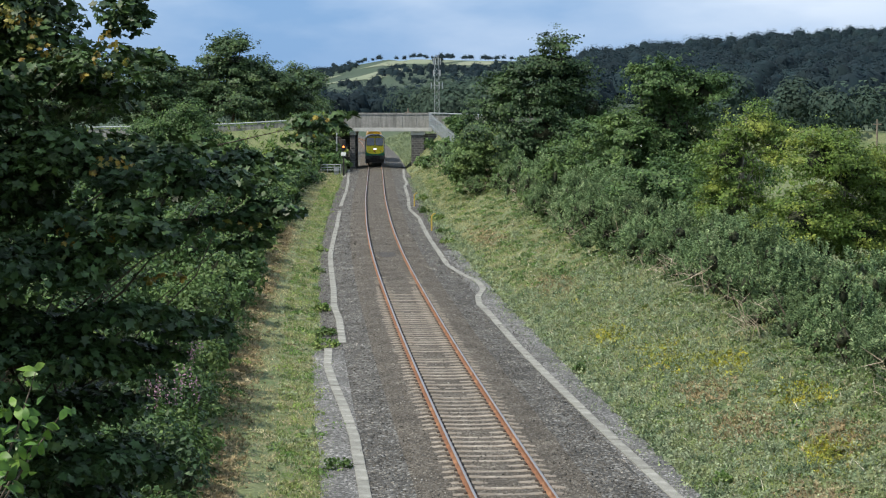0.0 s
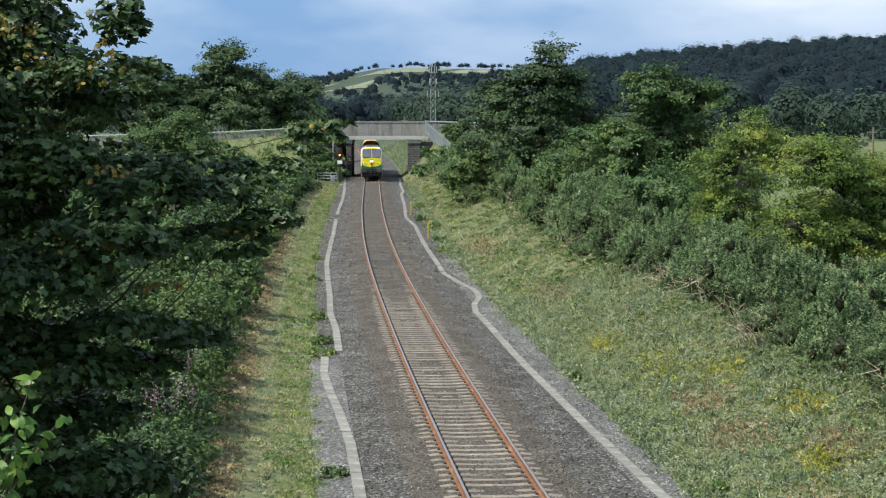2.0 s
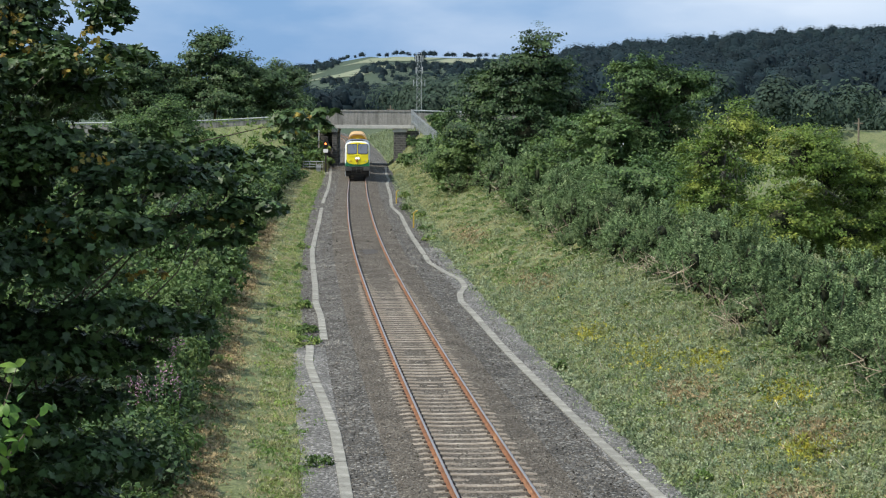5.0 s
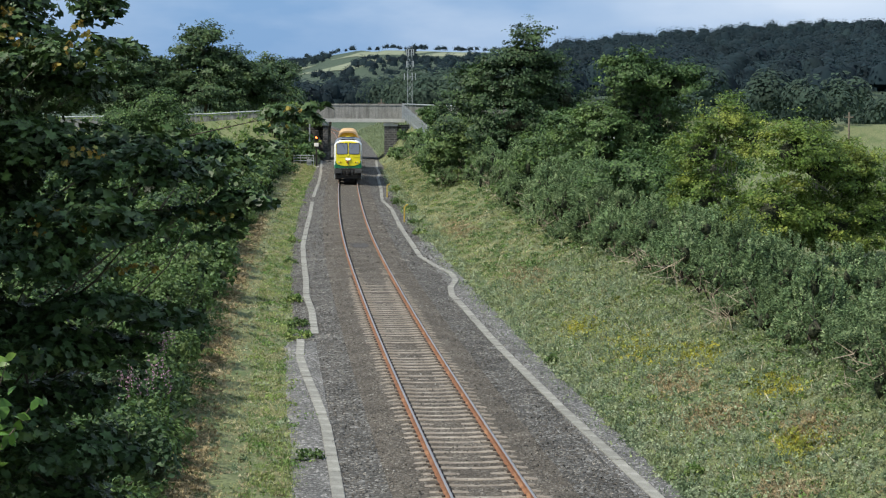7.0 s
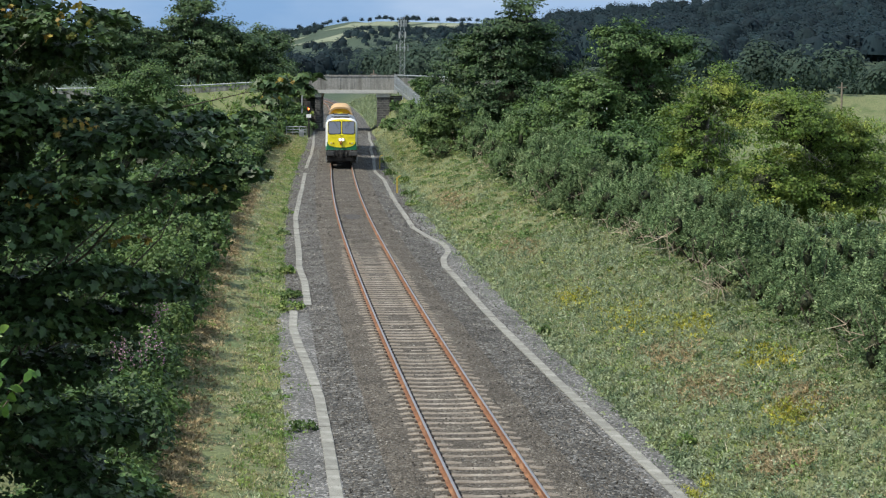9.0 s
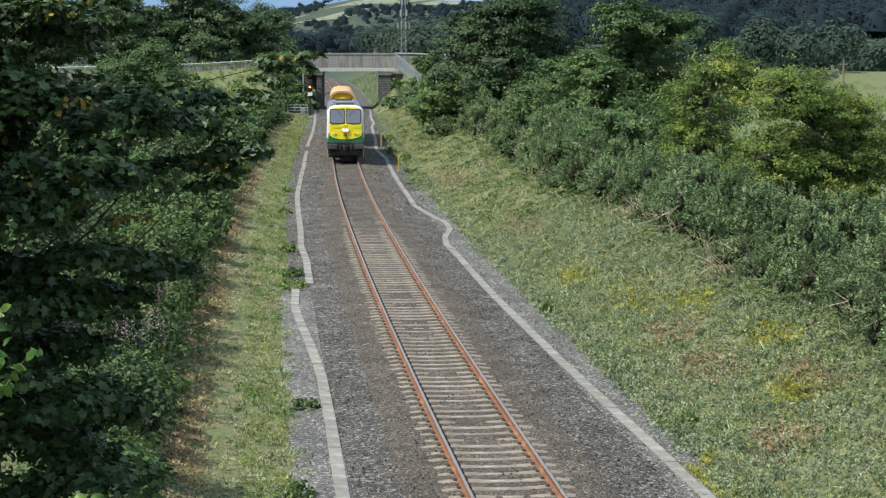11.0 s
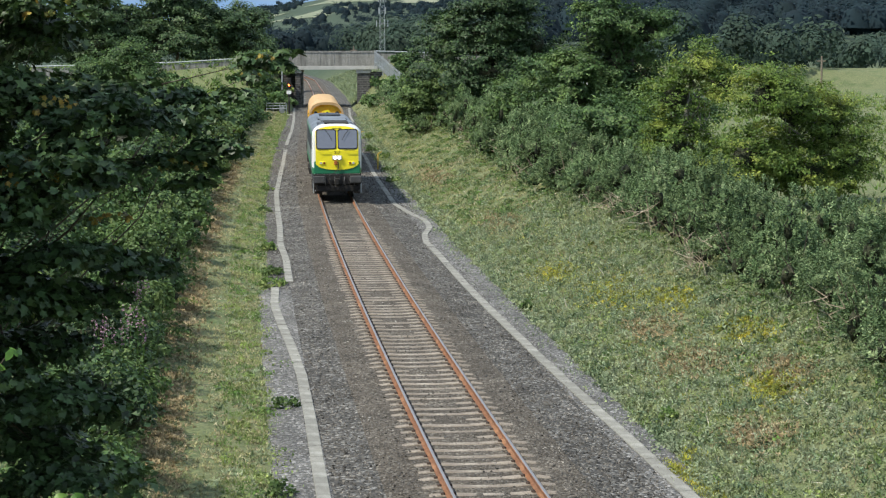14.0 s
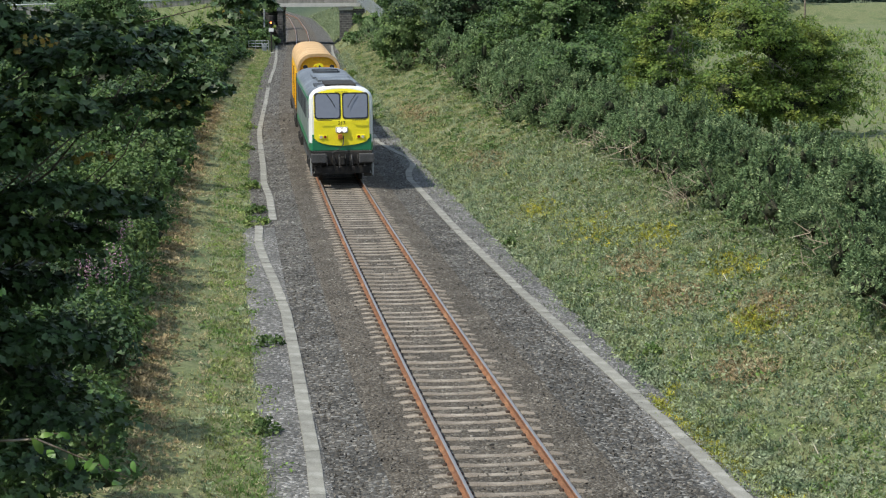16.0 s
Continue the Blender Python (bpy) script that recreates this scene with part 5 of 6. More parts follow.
spots("trough_ragwort", "yellow flowering weeds spilling over the trough", [(36, 4.0, 1.8, 0.22), (33.5, 4.05, 2.0, 0.25), (38, 3.95, 1.0, 0.18), (30, 4.2, 1.6, 0.3)], 2600, 0.10, M["yellowweed"], 93, LITTER)
spots("tan_patch", "patches of dead brown clippings on the bank", [(115, 6.0, 6.0, 0.7), (47, 6.2, 1.8, 0.7), (43, 7.4, 1.6, 0.6), (52, 6.4, 2.0, 0.6), (84, 6.3, 4.0, 0.8), (39, 5.8, 1.2, 0.5)], 3800, 0.10, M["tan"], 87, LITTER, "dry grass")
spots("verge_tan", "dead brown grass along the foot of the hedge", [(40, -6.2, 8, 0.5), (60, -6.2, 10, 0.5), (85, -6.1, 12, 0.5), (115, -6.0, 14, 0.5)], 7000, 0.10, M["tan"], 88, LITTER, "dry grass")
tufts("pale_sticks", "pale cut stalks lying on the bank", 1500, 27, 100, 4.4, 9.6, 0.36, M["stick"], 89, spray(1, 1.0, 0.055, 12, 1.2), cat="stalks", lie=0.8)
tufts("rough_grass", "rough grass on the embankment and far banks", 11000, 120, 260, -40, -8, 0.5, M["grass"], 38, BLADES)
tufts("field_grass", "meadow grass in the field behind the trees", 9000, 60, 260, 14, 60, 0.4, M["grass"], 39, BLADES)


# ---- far woods and fields ----
def far_woods(name, label, places, heights, per, leaf, seed, mat, core=1.0):
    r = np.random.RandomState(seed)
    n, lumps = len(places), 9
    u = r.normal(size=(n, lumps, 3))
    u /= np.linalg.norm(u, axis=2, keepdims=True)
    u[..., 2] = np.abs(u[..., 2]) * 1.15 - 0.2
    k = r.randint(lumps, size=(n, per))
    uk = np.take_along_axis(u, k[..., None], axis=1)
    lr = np.take_along_axis(0.22 + 0.13 * r.rand(n, lumps), k, axis=1)[..., None]
    w = r.normal(size=(n, per, 3)) + 0.5 * uk + (0, 0, 0.25)
    w /= np.linalg.norm(w, axis=2, keepdims=True)
    h = heights[:, None, None]
    p = places[:, None] + np.array([0, 0, 1.0]) * h * 0.45 + (uk * 0.30 + w * lr) * h * np.array([0.85, 0.85, 0.85])
    q = w * 0.7 + uk * 0.35 + np.array([-0.1, -0.15, 0.35]) + r.normal(size=w.shape) * 0.13
    s = (h * leaf * (0.6 + 0.8 * r.rand(n, per, 1))).reshape(-1)
    a = np.arange(6) * math.pi / 3
    dome = np.concatenate([np.stack([np.cos(a), np.sin(a), 0 * a - 0.25], 1), np.stack([np.cos(a + 0.5) * 0.75, np.sin(a + 0.5) * 0.75, 0 * a + 0.55], 1), [(0, 0, 0.85)]])
    df = np.array([t for k in range(6) for t in ((k, (k + 1) % 6, 6 + k), ((k + 1) % 6, 6 + (k + 1) % 6, 6 + k), (6 + k, 6 + (k + 1) % 6, 12))])
    dv = places[:, None] + np.array([0, 0, 1.0]) * h * 0.45 + dome[None] * (0.8 + 0.35 * r.rand(n, 13, 1)) * h * core * np.array([0.32, 0.32, 0.38])
    ob = scatter(name, p.reshape(-1, 3), q.reshape(-1, 3), s, TRI, mat, seed=seed)
    inner = mesh_object("crown_cores", dv.reshape(-1, 3), (df[None] + (np.arange(n) * 13)[:, None, None]).reshape(-1, 3), mat, ob, smooth=True)
    tagged(inner, kind="stuff")
    tagged(ob, label, "woodland", kind="stuff")


def wood_places(n, r0, r1, a0, a1, seed, test=None):
    r = np.random.RandomState(seed)
    rad = np.sqrt(r0 ** 2 + (r1 ** 2 - r0 ** 2) * r.rand(n))
    a = a0 + (a1 - a0) * r.rand(n)
    x, y = rad * a, rad
    k = np.ones(n, bool) if test is None else test(x, y)
    x, y = x[k], y[k]
    return np.stack([x, y, terrain(x, y)], 1)


FIELDS = [(-112, -60, 1800, 2180), (-105, -10, 2400, 2740), (0, 55, 2330, 2640), (-150, -124, 2080, 2200), (60, 100, 2560, 2740)]


def in_field(x, y):
    k = np.zeros(np.shape(x), bool)
    for x0, x1, y0, y1 in FIELDS:
        k |= (x > x0) & (x < x1) & (y > y0) & (y < y1)
    return k


def build_far():
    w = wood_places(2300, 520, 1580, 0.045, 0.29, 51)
    far_woods("hillside_wood", "dense dark woodland covering the far hillside", w, 8 + 8 * np.random.RandomState(1).rand(len(w)) ** 2, 100, 0.07, 52, M["haze_farwood"])
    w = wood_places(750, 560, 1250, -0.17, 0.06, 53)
    far_woods("valley_wood", "dark trees on the valley floor", w, 7 + 6 * np.random.RandomState(2).rand(len(w)) ** 2, 110, 0.085, 54, M["haze_farwood"])
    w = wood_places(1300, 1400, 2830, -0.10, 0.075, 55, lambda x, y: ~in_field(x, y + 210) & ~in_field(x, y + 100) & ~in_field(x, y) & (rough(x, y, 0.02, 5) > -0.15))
    far_woods("hedgerow_trees", "hedgerow trees between the hill fields", w, 6 + 6 * np.random.RandomState(3).rand(len(w)), 70, 0.11, 56, M["haze_farwood"])
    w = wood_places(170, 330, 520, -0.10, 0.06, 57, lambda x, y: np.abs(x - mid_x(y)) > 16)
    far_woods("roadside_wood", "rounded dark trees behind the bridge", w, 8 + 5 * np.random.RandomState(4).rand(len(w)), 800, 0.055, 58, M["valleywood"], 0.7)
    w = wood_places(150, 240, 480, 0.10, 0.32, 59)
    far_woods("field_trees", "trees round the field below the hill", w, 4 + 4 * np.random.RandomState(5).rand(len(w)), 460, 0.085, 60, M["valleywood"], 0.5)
    for x0, x1, y0, y1 in FIELDS:
        xs, ys = np.linspace(x0, x1, 10), np.linspace(y0, y1, 8)
        X, Y = np.meshgrid(xs, ys)
        X = X + (Y - y0) * 0.12
        v = np.stack([X, Y, terrain(X, Y) + 0.6], -1).reshape(-1, 3)
        i = (np.arange(7)[:, None] * 10 + np.arange(9)[None]).ravel()
        ob = mesh_object("hill_field", v, np.stack([i, i + 1, i + 11, i + 10], 1), M["farfield"], smooth=True)
        tagged(ob, "pale ripe hay field on the far hill", "field", group="hill fields", kind="structure")


build_far()

tufts("bridge_bank_grass", "long grass on the bank beside the bridge", 5000, 150, 262, 4.0, 12, 0.16, M["drygrass"], 61, BLADES)
tufts("far_bank_grass", "grass on the banks beyond the bridge", 9000, 262, 420, 4.2, 16, 0.3, M["weed"], 62, BLADES)
tufts("far_verge_grass", "grass on the verge beyond the bridge", 6000, 262, 420, -14, -3.8, 0.3, M["grass"], 63, BLADES)


# ---- the train ----
def section(w, z0, shoulder, top, n=9):
    """Half profile of a body: sides up to the shoulder, then an arched roof. Returns x, z from one sill to the other."""
    h = w / 2
    arc = [(h * math.cos(k * math.pi / (2 * n)) ** 0.62, shoulder + (top - shoulder) * math.sin(k * math.pi / (2 * n))) for k in range(n + 1)]
    right = [(h, z0), (h, z0 + 0.3), (h, shoulder - 0.35)] + arc
    return right + [(-x, z) for x, z in right[-2::-1]]


def loft(rows, mats, pick, name, parent, smooth=False):
    """A skin over sections (y, points); pick(y, x, z) names the material's slot."""
    bm = bmesh.new()
    rings = [[bm.verts.new((x, y, z)) for x, z in pts] for y, pts in rows]
    for a, b in zip(rings, rings[1:]):
        for k in range(len(a) - 1):
            f = bm.faces.new((a[k], a[k + 1], b[k + 1], b[k]))
            c = f.calc_center_median()
            f.material_index = pick(c.y, c.x, c.z)
        bm.faces.new((a[-1], a[0], b[0], b[-1])).material_index = pick(0, 0, 0)
    bm.faces.new(rings[0]).material_index = pick(rows[0][0], 0, 2)
    bm.faces.new(rings[-1][::-1]).material_index = pick(rows[-1][0], 0, 2)
    return part(name, bm, mats, parent, smooth=smooth)


def bogie(parent, y):
    bm = box(-1.15, 1.15, y - 1.9, y + 1.9, 0.55, 0.9, 0.04)
    for s in (-1, 1):
        box(s * 1.05 - 0.12, s * 1.05 + 0.12, y - 2.1, y + 2.1, 0.38, 0.78, 0.03, bm)
        for k in (-1.7, 0, 1.7):
            box(s * 1.14 - 0.09, s * 1.14 + 0.09, y + k - 0.2, y + k + 0.2, 0.35, 0.72, 0.03, bm)
    b = part("bogie", bm, M["under"], parent, "grimy black bogie frame")
    for k in (-1.7, 0, 1.7):
        wb = disc((-0.80, y + k, 0.5), 0.5, 0.13, "x", 24)
        disc((0.80, y + k, 0.5), 0.5, 0.13, "x", 24, wb)
        disc((0, y + k, 0.5), 0.08, 1.6, "x", 10, wb)
        part("wheelset", wb, M["under"], b)


def build_loco():
    e = empty("locomotive", pose(0, 0, 0))
    tagged(e, "yellow-fronted diesel locomotive with white, green and grey sides", "locomotive")
    # the cab leans back a little above the waist
    def sec(y, w, top, z0=1.32):
        return (y, section(w, z0, 3.30, top))
    def lean(z):
        return 0.0 if z < 2.5 else (z - 2.5) * 0.22
    rows = [sec(0.10, 2.44, 3.78), sec(0.22, 2.52, 3.83), sec(0.75, 2.64, 3.87), sec(2.2, 2.64, 3.86), sec(3.2, 2.64, 3.76), sec(18.6, 2.64, 3.74), sec(20.2, 2.56, 3.70)]
    def pick(y, x, z):
        if y < 0.5:
            return 2 if z < 1.72 else 1
        if z > 3.42:
            return 3 if y < 0.6 else 4
        if z < 1.66:
            return 2
        if y < 1.5:
            return 1 if z < 2.9 else 2
        return 5
    body = loft(rows, [M["yellow"], M["white"], M["green"], M["white"], M["roofgrey"], M["silver"]], pick, "body", e)
    for v in body.data.vertices:
        if v.co.y < 0.3:
            v.co.y += lean(v.co.z)
    # yellow front panel with a curved lower edge and arched top
    bm = bmesh.new()
    n = 16
    cols = []
    for i in range(n + 1):
        x = -1.14 + 2.28 * i / n
        u = x / 1.14
        zt, zb = 3.37 + 0.375 * math.sqrt(max(0, 1 - u * u * 0.9)), 1.86 - 0.34 * math.sqrt(max(0, 1 - u * u * 0.99))
        cols.append([bm.verts.new((x, 0.075 + lean(z), z)) for z in (zb, 2.0, 2.5, 3.0, zt)])
    for a, b in zip(cols, cols[1:]):
        for k in range(4):
            bm.faces.new((a[k], a[k + 1], b[k + 1], b[k]))
    ex = bmesh.ops.extrude_face_region(bm, geom=bm.faces[:])
    for v in ex["geom"]:
        if isinstance(v, bmesh.types.BMVert):
            v.co.y -= 0.025
    part("front_panel", bm, M["yellow"], e, "bright yellow warning panel", smooth=False)
    part("lower_apron", box(-1.222, 1.222, 0.078, 0.14, 1.325, 1.96, 0.02), M["green"], e, "green lower apron")
    # windscreens with rounded frames
    for s in (-1, 1):
        for nm, grow, mat, off in (("windscreen_frame", 0.05, M["rubber"], -0.045), ("windscreen", 0.0, M["glass"], -0.06)):
            bm = bmesh.new()
            x0, x1, z0, z1, rad = 0.085 - grow, 1.06 + grow, 2.62 - grow, 3.54 + grow, 0.11
            pts = []
            for cx_, cz_, a0 in ((x1 - rad, z1 - rad, 0), (x0 + rad, z1 - rad, 90), (x0 + rad, z0 + rad, 180), (x1 - rad, z0 + rad, 270)):
                for k in range(5):
                    a = radians(a0 + k * 22.5)
                    pts.append((cx_ + rad * math.cos(a), cz_ + rad * math.sin(a)))
            fr = [bm.verts.new((s * x, 0.075 + lean(z) + off, z)) for x, z in pts]
            bk = [bm.verts.new((s * x, 0.12 + lean(z), z)) for x, z in pts]
            bm.faces.new(fr)
            for k in range(len(fr)):
                bm.faces.new((fr[k], bk[k], bk[(k + 1) % len(bk)], fr[(k + 1) % len(fr)]))
            part(nm, bm, mat, e)
        wp = tube([(s * 0.62, 0.19, 3.56), (s * 0.42, 0.13, 3.30), (s * 0.26, 0.06, 3.02)], [0.016, 0.014, 0.01], 5)
        part("wiper", wp, M["rubber"], e)
        # marker and tail lamps in a recessed box
        lb = part("lamp_box", box(min(s * 0.60, s * 0.96), max(s * 0.60, s * 0.96), 0.03, 0.08, 1.79, 1.95, 0.015), M["yellow"], e)
        part("tail_lamp", disc((s * 0.69, 0.025, 1.87), 0.055, 0.03), M["redlens"], lb)
        part("marker_lamp", disc((s * 0.86, 0.025, 1.87), 0.06, 0.03), M["lampoff"], lb)
        hr = tube([(s * 0.42, 0.02, 2.53), (s * 0.42, -0.03, 2.53), (s * 0.98, -0.03, 2.53), (s * 0.98, 0.02, 2.53)], [0.014] * 4, 5)
        part("handrail", hr, M["rubber"], e)
        part("buffer", box(s * 0.98 - 0.32, s * 0.98 + 0.32, -0.46, -0.38, 0.88, 1.24, 0.035), M["underlit"], e, "wide dark grey buffer head")
        part("buffer_stock", disc((s * 0.98, -0.2, 1.05), 0.11, 0.4, "y", 14), M["under"], e)
        part("buffer_cowl", box(s * 0.98 - 0.30, s * 0.98 + 0.30, -0.18, 0.5, 0.86, 1.22, 0.04), M["underlit"], e)
        part("brake_pipe", tube([(s * 0.32, 0.02, 1.1), (s * 0.33, -0.14, 0.95), (s * 0.30, -0.12, 0.62), (s * 0.27, -0.04, 0.55)], [0.03] * 4, 6), M["rubber"], e)
        part("step", box(s * 1.05 - 0.16, s * 1.05 + 0.16, 0.1, 0.4, 0.30, 0.62, 0.02), M["under"], e)
        part("step_side", box(s * 1.27 - 0.03, s * 1.27 + 0.03, 0.05, 0.45, 0.34, 1.0, 0.01), M["galv"], e, "pale grey step plate")
        part("step_tread", box(s * 1.05 - 0.13, s * 1.05 + 0.13, 0.02, 0.12, 0.44, 0.50, 0.01), M["galv"], e)
        part("door_handrail", tube([(s * 1.335, 1.2, 1.5), (s * 1.345, 1.2, 2.4)], [0.02, 0.02], 5), M["galv"], e)
        part("cab_door", box(s * 1.325 - 0.012, s * 1.325 + 0.012, 1.35, 1.95, 1.45, 3.15, 0.005), M["silver"], e)
        part("side_window", box(s * 1.33 - 0.012, s * 1.33 + 0.012, 0.85, 1.28, 2.55, 3.1, 0.005), M["glass"], e)
        for k in range(6):
            part("side_grille", box(s * 1.325 - 0.012, s * 1.325 + 0.012, 4.0 + k * 2.2, 5.7 + k * 2.2, 2.35, 3.15, 0.006), M["roofdark"], e)
        part("side_stripe", box(s * 1.322 - 0.006, s * 1.322 + 0.006, 2.1, 18.4, 3.2, 3.32, 0.002), M["green"], e)
    hl = part("headlamp_housing", box(-0.26, 0.26, -0.03, 0.08, 2.02, 2.26, 0.05), M["pale_conc"], e, "white headlamp housing")
    for s in (-1, 1):
        part("headlamp", disc((s * 0.11, -0.045, 2.14), 0.085, 0.03), M["lampglow"], hl, "lit headlamp")
    part("top_handrail", tube([(-0.25, 0.32, 3.62), (-0.25, 0.25, 3.62), (0.25, 0.25, 3.62), (0.25, 0.32, 3.62)], [0.014] * 4, 5), M["rubber"], e)
    part("coupling_hook", box(-0.16, 0.02, -0.12, 0.08, 1.78, 1.98, 0.03), M["orangecoupling"], e, "rusty orange coupling cover")
    part("jumper_cable", tube([(0.06, -0.02, 1.92), (0.05, -0.10, 1.6), (-0.15, -0.16, 1.38), (-0.42, -0.10, 1.26)], [0.022] * 4, 6), M["underlit"], e)
    part("draw_hook", box(-0.09, 0.09, -0.30, 0.1, 0.78, 1.1, 0.03), M["under"], e)
    part("front_beam", box(-1.25, 1.25, 0.0, 0.3, 0.78, 1.316, 0.03), M["under"], e)
    for i in range(8):
        part("air_hose", tube([(-0.9 + i * 0.257, 0.0, 1.16), (-0.9 + i * 0.257, -0.13, 1.0), (-0.88 + i * 0.257, -0.12, 0.66 + 0.05 * (i % 3))], [0.035, 0.03, 0.025], 6), M["underlit"] if i % 2 else M["rubber"], e)
    part("snow_plough", box(-1.15, 1.15, -0.02, 0.16, 0.42, 0.72, 0.03), M["under"], e)
    part("underframe", box(-1.28, 1.28, 0.3, 20.0, 1.0, 1.316), M["under"], e)
    part("fuel_tank", box(-1.2, 1.2, 7.6, 12.6, 0.35, 0.995, 0.06), M["underlit"], e)
    bogie(e, 3.6)
    bogie(e, 16.6)
    # number on the front, built from the built-in font
    cu = bpy.data.curves.new("fleet_number", "FONT")
    cu.body, cu.size, cu.extrude, cu.align_x = "217", 0.21, 0.003, "CENTER"
    tx = bpy.data.objects.new("tmp", cu)
    me = bpy.data.meshes.new_from_object(tx)
    bpy.data.objects.remove(tx)
    me.transform(Matrix.Translation((0, 0.03, 2.34)) @ Matrix.Rotation(radians(90), 4, "X"))
    me.materials.clear()
    me.materials.append(M["rubber"])
    ob = new("fleet_number", me)
    ob.parent = e
    # roof: hatches, grilles, exhaust
    bm = bmesh.new()
    for s in (-1, 1):
        box(s * 0.62 - 0.36, s * 0.62 + 0.36, 1.2, 4.6, 3.62, 3.76, 0.03, bm)
    part("roof_pod", bm, M["roofdark"], e)
    for ch in e.children:
        if ch.name.split(".")[0] != "bogie":
            for q in (ch, *ch.children):
                q.data.transform(Matrix.Diagonal((0.955, 1, 1, 1)))
    part("roof_centre", box(-0.62, 0.62, 0.62, 3.4, 3.79, 3.92, 0.05), M["under"], e, "black roof fairing behind the cab")
    part("exhaust_hatch", box(-0.7, 0.7, 6.0, 8.2, 3.66, 3.82, 0.04), M["roofgrey"], e)
    part("radiator_fan", disc((0, 14.2, 3.74), 0.62, 0.12, "z", 24), M["roofdark"], e)
    part("radiator_fan", disc((0, 16.0, 3.74), 0.62, 0.12, "z", 24), M["roofdark"], e)
    part("roof_hatch", box(-0.8, 0.8, 9.0, 12.4, 3.62, 3.79, 0.04), M["roofgrey"], e)
    return e


def build_coach():
    e = empty("works_coach", pose(0, 0, 0))
    tagged(e, "amber-yellow engineers' coach with a faded arched roof", "railway coach")
    def pick(y, x, z):
        return 1 if z > 3.15 else 0
    rows = [(y, section(2.14, 0.95, 3.3, 4.15)) for y in (0.22, 0.6, 11, 21.2, 21.5)]
    loft(rows, [M["orange"], M["tanroof"]], pick, "body", e)
    bm = bmesh.new()
    a = [bm.verts.new((x, 0.08, z)) for x, z in section(2.2, 0.95, 3.3, 4.2)]
    b = [bm.verts.new((x, 0.23, z)) for x, z in section(2.2, 0.95, 3.3, 4.2)]
    c = [bm.verts.new((x, 0.08, z)) for x, z in section(1.98, 0.95, 3.2, 4.04)]
    d = [bm.verts.new((x, 0.23, z)) for x, z in section(1.98, 0.95, 3.2, 4.04)]
    for k in range(len(a) - 1):
        bm.faces.new((a[k], a[k + 1], b[k + 1], b[k]))
        bm.faces.new((c[k], c[k + 1], d[k + 1], d[k]))
        bm.faces.new((a[k], a[k + 1], c[k + 1], c[k]))
    part("roof_hood", bm, M["tanroof"], e)
    # end wall fittings: gangway frame, rails and dark equipment
    part("gangway_frame", box(-0.5, 0.5, -0.05, 0.21, 1.0, 3.3, 0.03), M["orange"], e)
    part("gangway_door", box(-0.38, 0.38, -0.08, -0.05, 1.05, 3.2, 0.01), M["roofdark"], e)
    for x in (-0.68, 0.68):
        part("end_lamp", disc((x, -0.10, 3.52), 0.12, 0.14, "y", 14), M["under"], e, "black end lamp")
        part("lamp_bracket", tube([(x, -0.02, 3.5), (x * 0.9, 0.0, 3.2), (x * 0.9, 0.21, 3.1)], [0.03] * 3, 5), M["yellow"], e)
        part("end_pipe", tube([(x * 0.55, -0.02, 2.4), (x * 0.55, -0.06, 3.35), (x * 0.3, -0.06, 3.62), (0, -0.02, 3.66)], [0.035] * 4, 6), M["yellow"], e)
    part("hand_wheel", disc((0.05, -0.10, 3.55), 0.17, 0.05, "y", 16), M["yellow"], e, "yellow hand wheel")
    part("wheel_hub", disc((0.05, -0.14, 3.55), 0.06, 0.06, "y", 12), M["under"], e)
    part("end_box", box(-0.92, -0.62, -0.06, 0.21, 3.0, 3.34, 0.03), M["orangecoupling"], e, "orange-red equipment box")
    part("end_box", box(0.15, 0.55, -0.04, 0.21, 2.95, 3.25, 0.03), M["tanroof"], e)
    part("end_rail", tube([(-0.95, 0.02, 3.25), (-0.5, -0.12, 3.40), (0.5, -0.12, 3.40), (0.95, 0.02, 3.25)], [0.035] * 4, 6), M["yellow"], e)
    for s in (-1, 1):
        part("corner_post", tube([(s * 0.95, 0.02, 0.9), (s * 0.95, 0.02, 3.2)], [0.05, 0.05], 6), M["yellow"], e)
        part("buffer", disc((s * 0.98, -0.35, 1.05), 0.24, 0.06), M["under"], e)
        part("buffer_stock", disc((s * 0.98, -0.1, 1.05), 0.1, 0.5), M["under"], e)
        for k in range(7):
            part("side_panel", box(s * 1.075 - 0.01, s * 1.075 + 0.01, 1.0 + k * 2.9, 3.6 + k * 2.9, 1.2, 3.0, 0.006), M["orange"], e)
            part("side_rib", box(s * 1.09 - 0.03, s * 1.09 + 0.03, 0.8 + k * 2.9, 0.92 + k * 2.9, 1.0, 3.05, 0.01), M["under"] if k % 3 == 1 else M["orange"], e)
    part("underframe", box(-1.2, 1.2, 0.3, 21.4, 0.75, 0.945, 0.02), M["under"], e)
    bogie(e, 3.4)
    bogie(e, 18.2)
    return e


loco, coach = build_loco(), build_coach()


